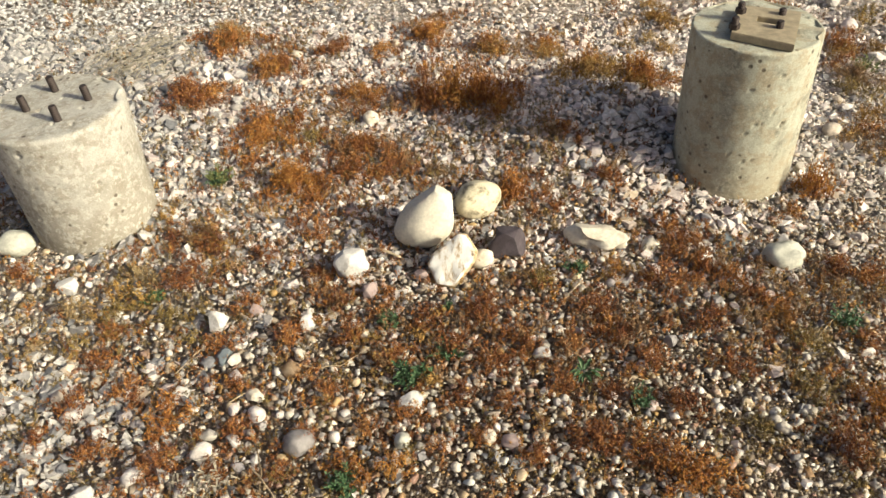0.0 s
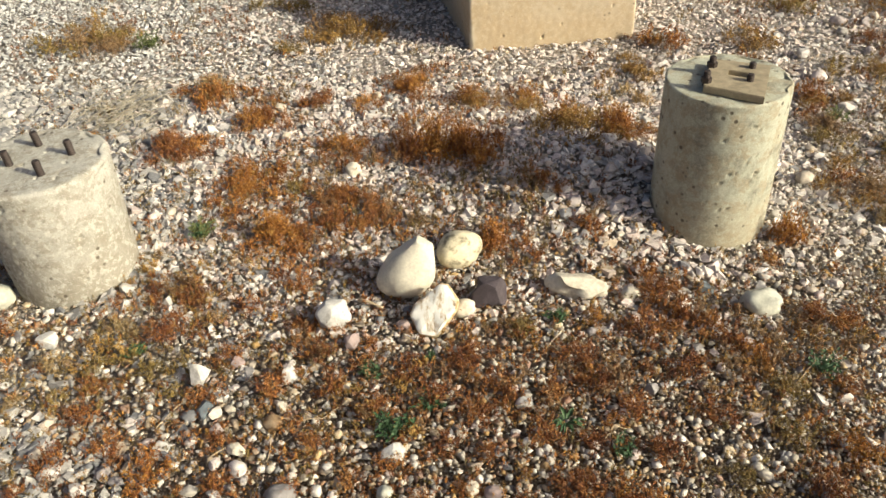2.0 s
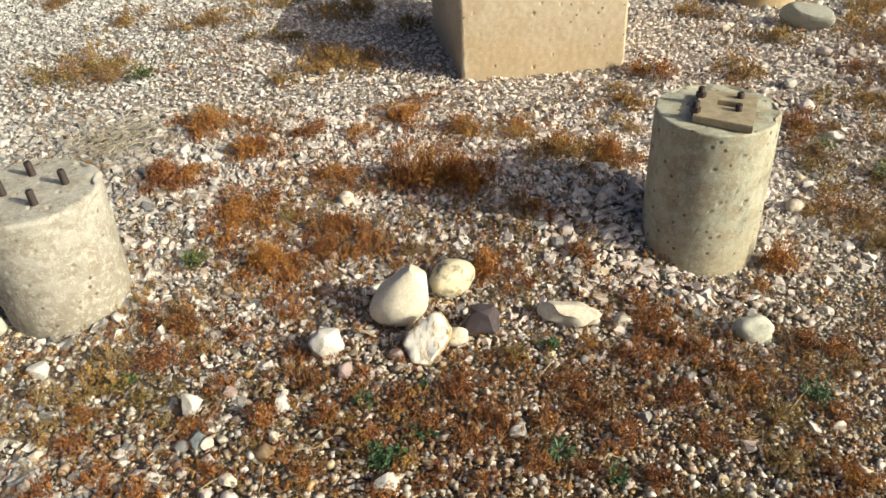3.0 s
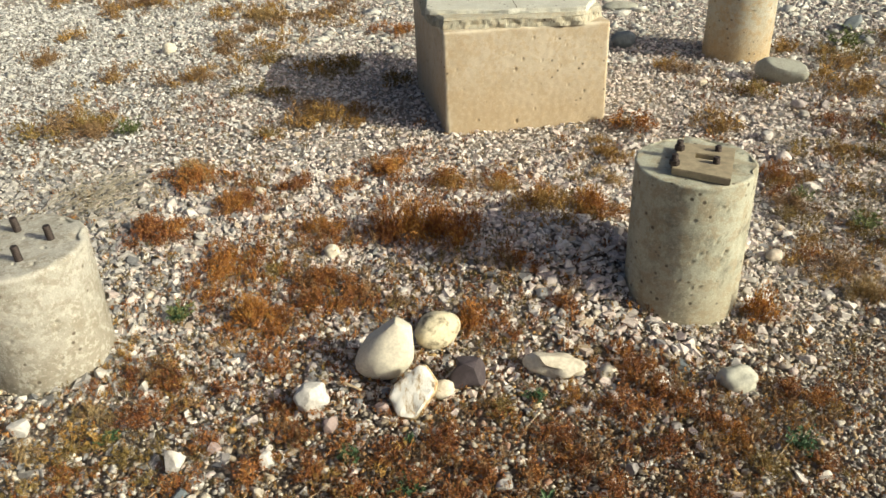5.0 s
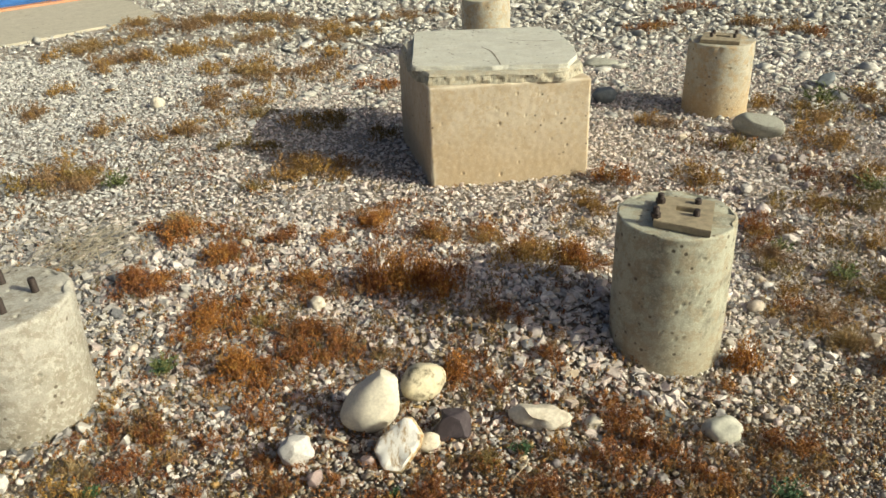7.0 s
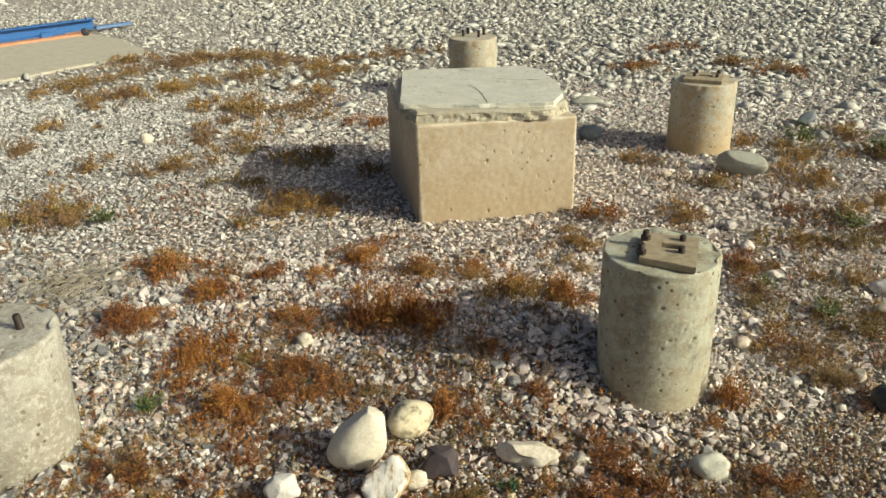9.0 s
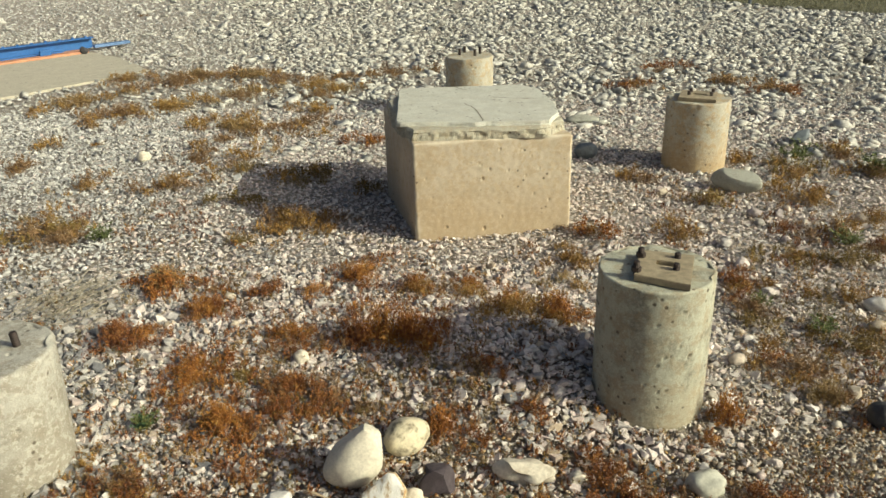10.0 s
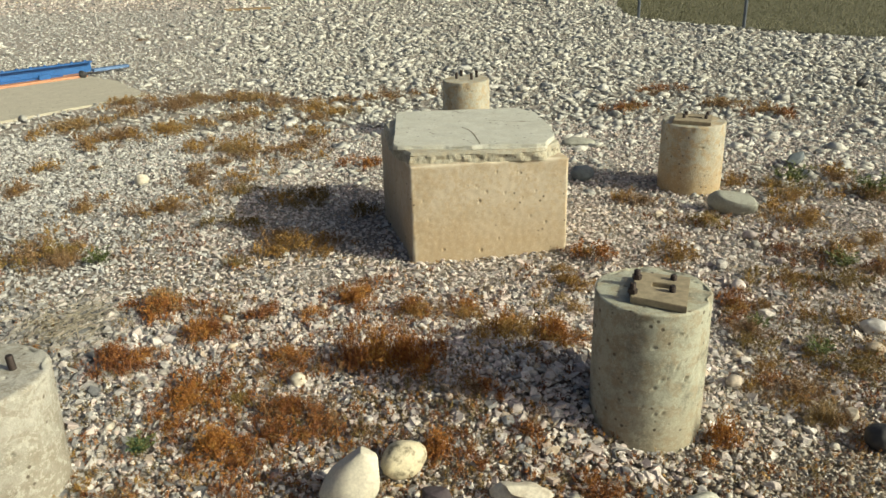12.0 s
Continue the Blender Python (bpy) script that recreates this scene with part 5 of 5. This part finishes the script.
# the tall ones by the pier
for x, y, r, key, high in ((-0.26, 2.68, 0.11, "o", 0.16), (-0.16, 2.66, 0.10, "o", 0.15), (-0.34, 2.62, 0.09, "r", 0.12), (-0.08, 2.62, 0.08, "r", 0.11), (0.24, 2.86, 0.10, "o", 0.10), (0.42, 2.80, 0.10, "o", 0.10), (-0.035, 2.08, 0.07, "o", 0.10), (-0.74, 2.12, 0.09, "o", 0.10), (0.86, 2.08, 0.07, "o", 0.11)):
    tuft(x, y, r, key, high)


def sprig_field(name, forms, x, y, s, material, label):
    """Many small sprigs joined into one object."""
    sv, st, sm, count = [], [], [], 0
    for k, (fv, ft, fm) in enumerate(forms):
        idx = np.arange(len(x))[k::len(forms)]
        n = len(idx)
        if not n:
            continue
        a, o, z = rng.uniform(0, 6.28, n), np.ones(n), np.zeros(n)
        rot = np.stack([np.cos(a), -np.sin(a), z, np.sin(a), np.cos(a), z, z, z, o], 1).reshape(n, 3, 3)
        p = (fv[None] * s[idx][:, None, None]) @ rot.transpose(0, 2, 1)
        p += np.stack([x[idx], y[idx], rise(x[idx], y[idx]) + 0.001], 1)[:, None]
        sv.append(p.reshape(-1, 3))
        st.append((ft[None] + (np.arange(n) * len(fv))[:, None, None]).reshape(-1, 3) + count)
        sm.append(np.tile(fm, n))
        count += n * len(fv)
    ob = new(name, soup(name, np.concatenate(sv), np.concatenate(st), None, False, [material, M_RUST_STEM if material in (M_RUST_LEAF, M_ORANGE_LEAF) else M_STEM], np.concatenate(sm)))
    return tagged(ob, label, "plants", kind="stuff")


side_forms = [tuft_soup(700 + k, 16, 0.85, 0.092) for k in range(5)]
for key, spots in offshoots.items():
    x, y, s = [np.array(c) for c in zip(*((*up_slope(a, b), c) for a, b, c in spots))]
    keep = free_ground(x, y, 0.0)
    sprig_field("dry_offshoots", side_forms, x[keep], y[keep], np.minimum(s[keep], 0.10), TOPS[key], "small dry offshoots round the tufts")

# sprigs too small to tell apart, strewn thickest in the near bed
x, y = lattice(-2.5, 2.2, 0.75, 4.2, 0.036)
thick = np.clip(wave_field(x, y, 6.5, 3) * 2.9 - 0.75, np.where(y < 1.7, np.where(x < -0.35, 0.42, 0.26), np.where((np.abs(x + 0.4) < 0.85) & (y < 3.3), 0.28, 0.05)), 1)
near = 1 / (1 + np.exp((y - 1.95) * 4)) * (1.0 + 0.5 / (1 + np.exp((x + 0.35) * 8))) + 0.06 + 0.75 * np.exp(-((x + 0.35) ** 2 / 0.45 + (y - 2.35) ** 2 / 0.4)) + 0.3 / (1 + np.exp(-(x - 0.9) * 8)) + 0.1 / (1 + np.exp((x + 0.9) * 6)) + 0.35 * np.exp(-((x + 0.3) ** 2 + (y - 1.8) ** 2) / 0.2) + 0.32 * np.exp(-((x + 0.6) ** 2 / 0.7 + (y - 2.85) ** 2 / 0.25))
keep = free_ground(x, y, 0.0) & (rng.uniform(size=len(x)) < thick * near + 0.5 * np.exp(-((x + 0.2) ** 2 / 0.4 + (y - 1.85) ** 2 / 0.14)))
x, y = x[keep], y[keep]
size = rng.uniform(0.016, 0.042, len(x)) * np.where(y > 2.1, 1.15, 1.0)
hue = rng.uniform(size=len(x)) + 0.5 * (wave_field(x, y, 4.0, 8) - 0.5) + np.where((x < -0.35) & (y < 1.7), 0.22, 0.0)
sprigs = [tuft_soup(500 + k, 7, 0.85, 0.10) for k in range(6)]
for pick, leaf, words in ((hue < 0.42, M_RUST_LEAF, "tiny rust-brown dry sprigs between the pebbles"), ((hue >= 0.42) & (hue < 0.52), M_ORANGE_LEAF, "tiny orange-brown dry sprigs between the pebbles"), ((hue >= 0.52) & (hue < 0.78), M_GOLD_LEAF, "tiny golden-brown dry sprigs between the pebbles"), (hue >= 0.78, M_OLIVE_LEAF, "tiny olive-brown sprigs between the pebbles")):
    sprig_field("dry_sprigs", sprigs, x[pick], y[pick], size[pick], leaf, words)

M_GRASSY = leaf_material("grass_green_leaves", [(0.0, (0.06, 0.08, 0.025)), (0.5, (0.13, 0.16, 0.05)), (1.0, (0.24, 0.24, 0.10))])

# ---- green weeds ----


def blade(bm, root, tip, width, droop):
    """One leaf, folded along its middle."""
    root, tip = Vector(root), Vector(tip)
    run = tip - root
    side = run.cross(Vector((0, 0, 1))).normalized() * width
    mid = root + run * 0.55 + Vector((0, 0, droop))
    a, b, c, d = bm.verts.new(root), bm.verts.new(mid + side), bm.verts.new(tip), bm.verts.new(mid - side)
    m = bm.verts.new(mid - Vector((0, 0, width * 0.5)))
    for f in ((a, m, b), (b, m, c), (c, m, d), (d, m, a)):
        bm.faces.new(f)


def weed_mesh(seed, rosette):
    r = np.random.default_rng(seed)
    bm = bmesh.new()
    if rosette:
        for _ in range(26):
            az, ln = r.uniform(0, 6.28), r.uniform(0.5, 1.0)
            blade(bm, (0, 0, 0.02), (math.cos(az) * ln, math.sin(az) * ln, r.uniform(0.05, 0.5)), 0.07, 0.18)
    else:
        for _ in range(26):
            az, ln = r.uniform(0, 6.28), r.uniform(0.1, 0.9)
            top = Vector((math.cos(az) * ln, math.sin(az) * ln, r.uniform(0.25, 0.8)))
            root = top * 0.3
            root.z = 0
            blade(bm, root, top, 0.02, 0.02)
            for _ in range(9):
                p = root.lerp(top, r.uniform(0.3, 1.0))
                d = Vector(r.normal(size=3)).normalized()
                d.z = abs(d.z) * 0.6
                blade(bm, p, p + d * r.uniform(0.15, 0.3), 0.05, 0.03)
    return mesh_of("weed_leaves", bm, M_GREEN_LEAF)


weeds = [weed_mesh(70 + k, False) for k in range(3)]
far_weed = weed_mesh(77, False)
far_weed.materials[0] = M_GRASSY
for k, (x, y, r) in enumerate(WEEDS + WEEDS_FAR):
    ob = new("green_weed", weeds[k % 3] if k < len(WEEDS) else far_weed)
    ob.matrix_world = pose(x, y, float(rise(x, y)), 0, 0, 47 * k) @ Matrix.Scale(r * 1.3, 4)
    tagged(ob, "small leafy green weed in the gravel", "weed", "green weeds")
ob = new("rosette_weed", weed_mesh(80, True))
ob.matrix_world = pose(0.14, 1.36, 0.004) @ Matrix.Scale(0.056, 4)
tagged(ob, "flat green rosette weed with narrow leaves", "weed")

# ---- twigs and dry grass ----


def twig(points, radius, material, label, name="dry_twig"):
    """A thin bent stalk through the given points."""
    bm = bmesh.new()
    pts = [Vector((x, y, z + float(rise(x, y)))) for x, y, z in points]
    path = []
    for a, b in zip(pts, pts[1:]):
        for k in range(6):
            p = a.lerp(b, k / 6)
            path.append(p + Vector((noise.noise(p * 30), noise.noise(p * 30 + Vector((9, 0, 0))), 0)) * 0.004)
    path.append(pts[-1])
    rings = []
    for k, p in enumerate(path):
        q = (path[min(k + 1, len(path) - 1)] - path[max(k - 1, 0)]).normalized()
        s = q.cross(Vector((0, 0, 1))).normalized()
        u = s.cross(q)
        rr = radius * (1 - 0.5 * k / len(path))
        rings.append([bm.verts.new(p + (s * math.cos(a) + u * math.sin(a)) * rr) for a in (0, 1.26, 2.51, 3.77, 5.03)])
    for lo, hi in zip(rings, rings[1:]):
        for k in range(5):
            bm.faces.new((lo[k], lo[(k + 1) % 5], hi[(k + 1) % 5], hi[k]))
    bm.faces.new(rings[0])
    bm.faces.new(rings[-1])
    bmesh.ops.recalc_face_normals(bm, faces=bm.faces)
    ob = new(name, mesh_of(name, bm, material, True))
    return tagged(ob, label, "twig", "dry twigs")


PALE = "pale dry stalk lying on the pebbles"
twig([(-0.585, 1.362, 0.014), (-0.50, 1.352, 0.018), (-0.45, 1.36, 0.016), (-0.38, 1.435, 0.012)], 0.0017, M_TWIG, PALE)
twig([(-0.607, 1.075, 0.012), (-0.56, 1.03, 0.02), (-0.526, 0.99, 0.014)], 0.0022, M_TWIG, PALE)
twig([(-0.595, 1.11, 0.014), (-0.57, 1.06, 0.022), (-0.56, 0.99, 0.012)], 0.0018, M_STEM, "brown dry stalk lying on the pebbles")
twig([(-0.565, 1.31, 0.01), (-0.555, 1.26, 0.02), (-0.56, 1.23, 0.012)], 0.0014, M_TWIG, PALE)
twig([(0.135, 1.24, 0.012), (0.137, 1.20, 0.014)], 0.0022, M_TWIG, PALE)
twig([(0.225, 1.30, 0.012), (0.25, 1.33, 0.03), (0.28, 1.335, 0.012)], 0.0016, M_TWIG, PALE)
twig([(0.10, 1.60, 0.016), (0.15, 1.66, 0.03), (0.11, 1.70, 0.018)], 0.0015, M_TWIG, PALE)
twig([(0.72, 1.50, 0.012), (0.77, 1.55, 0.03), (0.81, 1.60, 0.014)], 0.0015, M_TWIG, PALE)
twig([(-0.86, 1.33, 0.012), (-0.82, 1.40, 0.018), (-0.78, 1.47, 0.012)], 0.0014, M_TWIG, PALE)
twig([(-0.70, 1.245, 0.012), (-0.66, 1.275, 0.016)], 0.0018, M_TWIG, PALE)
twig([(-0.418, 1.795, 0.012), (-0.39, 1.778, 0.022), (-0.345, 1.762, 0.014)], 0.006, M_TWIG, "curled straw-coloured dry leaf beside the boulder", "dry_leaf")


def wisps(x, y, r, count, seed, material, label):
    """A heap of flattened dry grass blades."""
    rr = np.random.default_rng(seed)
    bm = bmesh.new()
    for _ in range(count):
        az = rr.normal(0.75, 0.45)
        cx, cy = rr.normal(0, r * 0.45, 2)
        ln = r * rr.uniform(0.45, 1.2)
        a = Vector((cx - math.cos(az) * ln * 0.5, cy - math.sin(az) * ln * 0.5, rr.uniform(0.008, 0.02)))
        b = Vector((cx + math.cos(az) * ln * 0.5, cy + math.sin(az) * ln * 0.5, rr.uniform(0.012, 0.045)))
        blade(bm, a, b, rr.uniform(0.0022, 0.004), rr.uniform(0.005, 0.03))
    ob = new("dry_grass", mesh_of("dry_grass", bm, material))
    ob.matrix_world = pose(x, y, float(rise(x, y)))
    return tagged(ob, label, "grass", "dry grass heaps")


M_GREYGRASS = leaf_material("grey_straw", [(0.0, (0.15, 0.125, 0.085)), (0.5, (0.36, 0.32, 0.24)), (1.0, (0.55, 0.50, 0.39))])
wisps(-1.62, 3.08, 0.26, 100, 1, M_GREYGRASS, "flattened grey dry grass on the gravel")
wisps(-1.50, 2.92, 0.2, 45, 2, M_GREYGRASS, "flattened grey dry grass on the gravel")
wisps(-0.70, 1.015, 0.05, 45, 3, M_GREYGRASS, "wispy heap of pale dry grass")

# ---- blue beam on its pad ----
bm = bmesh.new()
low = [bm.verts.new((x, y, -0.05)) for x, y in PAD]
high = [bm.verts.new((x, y, 0.004)) for x, y in PAD]
for k in range(len(PAD)):
    bm.faces.new((low[k], low[(k + 1) % len(PAD)], high[(k + 1) % len(PAD)], high[k]))
bm.faces.new(high)
bmesh.ops.recalc_face_normals(bm, faces=bm.faces)
bmesh.ops.bevel(bm, geom=[e for e in bm.edges if all(v.co.z > 0 for v in e.verts)], offset=0.006, segments=2, affect="EDGES")
tagged(new("concrete_pad", mesh_of("concrete_pad", bm, M_PAD)), "flat beige concrete pad level with the gravel", "pad", kind="structure")

BEAM_A, BEAM_B = Vector((-5.75, 7.85, 0)), Vector((-4.00, 9.42, 0))
along = (BEAM_B - BEAM_A).normalized()
across = Vector((-along.y, along.x, 0))
length = (BEAM_B - BEAM_A).length
beam = thing("blue_beam", (BEAM_A.x, BEAM_A.y, 0.0292), "long blue painted channel beam lying on an orange board", "beam", "", math.degrees(math.atan2(along.y, along.x)))


def bar(x0, x1, y0, y1, z0, z1, bevel=0.004):
    bm = bmesh.new()
    bmesh.ops.create_cube(bm, size=1)
    for v in bm.verts:
        v.co = Vector(((x0 + x1) / 2 + v.co.x * (x1 - x0), (y0 + y1) / 2 + v.co.y * (y1 - y0), (z0 + z1) / 2 + v.co.z * (z1 - z0)))
    bmesh.ops.bevel(bm, geom=bm.edges[:], offset=bevel, segments=2, affect="EDGES")
    return bm


part("web", bar(0, length, 0.03, 0.045, 0.0, 0.125), M_BLUE, beam)
part("flange", bar(0, length, -0.045, 0.029, 0.113, 0.128), M_BLUE, beam)
part("flange", bar(0, length - 0.35, -0.05, 0.029, 0.0, 0.014), M_BLUE, beam)
for k in range(16):
    part("stud", bar(length * (k + 0.5) / 16 - 0.014, length * (k + 0.5) / 16 + 0.014, -0.02, 0.01, 0.128, 0.142, 0.003), M_BLUE, beam)
part("end_tongue", bar(length, length + 0.42, -0.03, 0.06, 0.0, 0.03), M_BLUE_PALE, beam, "faded blue flat tongue")
part("bracket", bar(length - 0.62, length - 0.50, -0.09, -0.051, -0.02, 0.05), M_BLUE, beam)
board = new("orange_board", mesh_of("orange_board", bar(0.0, length - 0.12, -0.16, 0.10, 0.0, 0.024), M_ORANGE))
board.matrix_world = pose(BEAM_A.x, BEAM_A.y, 0.0045, 0, 0, math.degrees(math.atan2(along.y, along.x)))
tagged(board, "long orange painted board under the blue beam", "board")
rock("black_stone", (-4.02, 9.18), (0.05, 0.04, 0.05), 0, M_BLACK, "black lump at the end of the blue beam", 68, "jagged", sink=0.0, sub=3)

M_TURF_BLADE = leaf_material("turf_blades", [(0.0, (0.045, 0.043, 0.022)), (0.5, (0.09, 0.09, 0.048)), (1.0, (0.17, 0.155, 0.09))])

# ---- fence posts ----


def post(x, y):
    ob = thing("fence_post", (x, y, 0), "thin dark blue-grey steel fence post", "post", "fence posts")
    bm = bmesh.new()
    bmesh.ops.create_cone(bm, cap_ends=True, segments=16, radius1=0.024, radius2=0.024, depth=1.5)
    bmesh.ops.translate(bm, verts=bm.verts, vec=(0, 0, 0.70))
    part("tube", bm, M_POST, ob, smooth=False)
    bm = bmesh.new()
    bmesh.ops.create_uvsphere(bm, u_segments=12, v_segments=6, radius=0.028)
    bmesh.ops.translate(bm, verts=bm.verts, vec=(0, 0, 1.45))
    part("post_cap", bm, M_POST, ob, smooth=True)


for x, y in ((3.27, 13.37), (4.43, 11.85), (2.15, 16.08)):
    post(x, y)
# short grass along the edge of the turf
x, y = np.meshgrid(np.arange(2.6, 9.5, 0.04), np.arange(9.2, 18, 0.055))
x, y = (x + rng.uniform(-0.03, 0.03, x.shape)).ravel(), (y + rng.uniform(-0.03, 0.03, y.shape)).ravel()
keep = inside(TURF, x, y) & (np.abs(x) < 0.62 * y)
x, y = x[keep], y[keep]
lean = rng.normal(0, 0.02, (len(x), 2))
wide = rng.uniform(0.006, 0.014, len(x))
tall = rng.uniform(0.02, 0.055, len(x))
v = np.stack([np.stack([x - wide, y, 0 * x], 1), np.stack([x + wide, y + 0.004, 0 * x], 1), np.stack([x + lean[:, 0], y + lean[:, 1], tall], 1)], 1).reshape(-1, 3)
tagged(new("turf_blades", soup("turf_blades", v, np.arange(len(v)).reshape(-1, 3), M_TURF_BLADE)), "short dull olive grass blades", "grass", kind="stuff")
# board lying far off on the track
bm = bar(-0.45, 0.45, -0.06, 0.06, 0, 0.04)
ob = new("dark_plank", mesh_of("dark_plank", bm, M_STEM))
ob.matrix_world = pose(-3.75, 16.6, 0.0, 0, 0, 12)
tagged(ob, "dark weathered plank lying on the gravel", "plank")
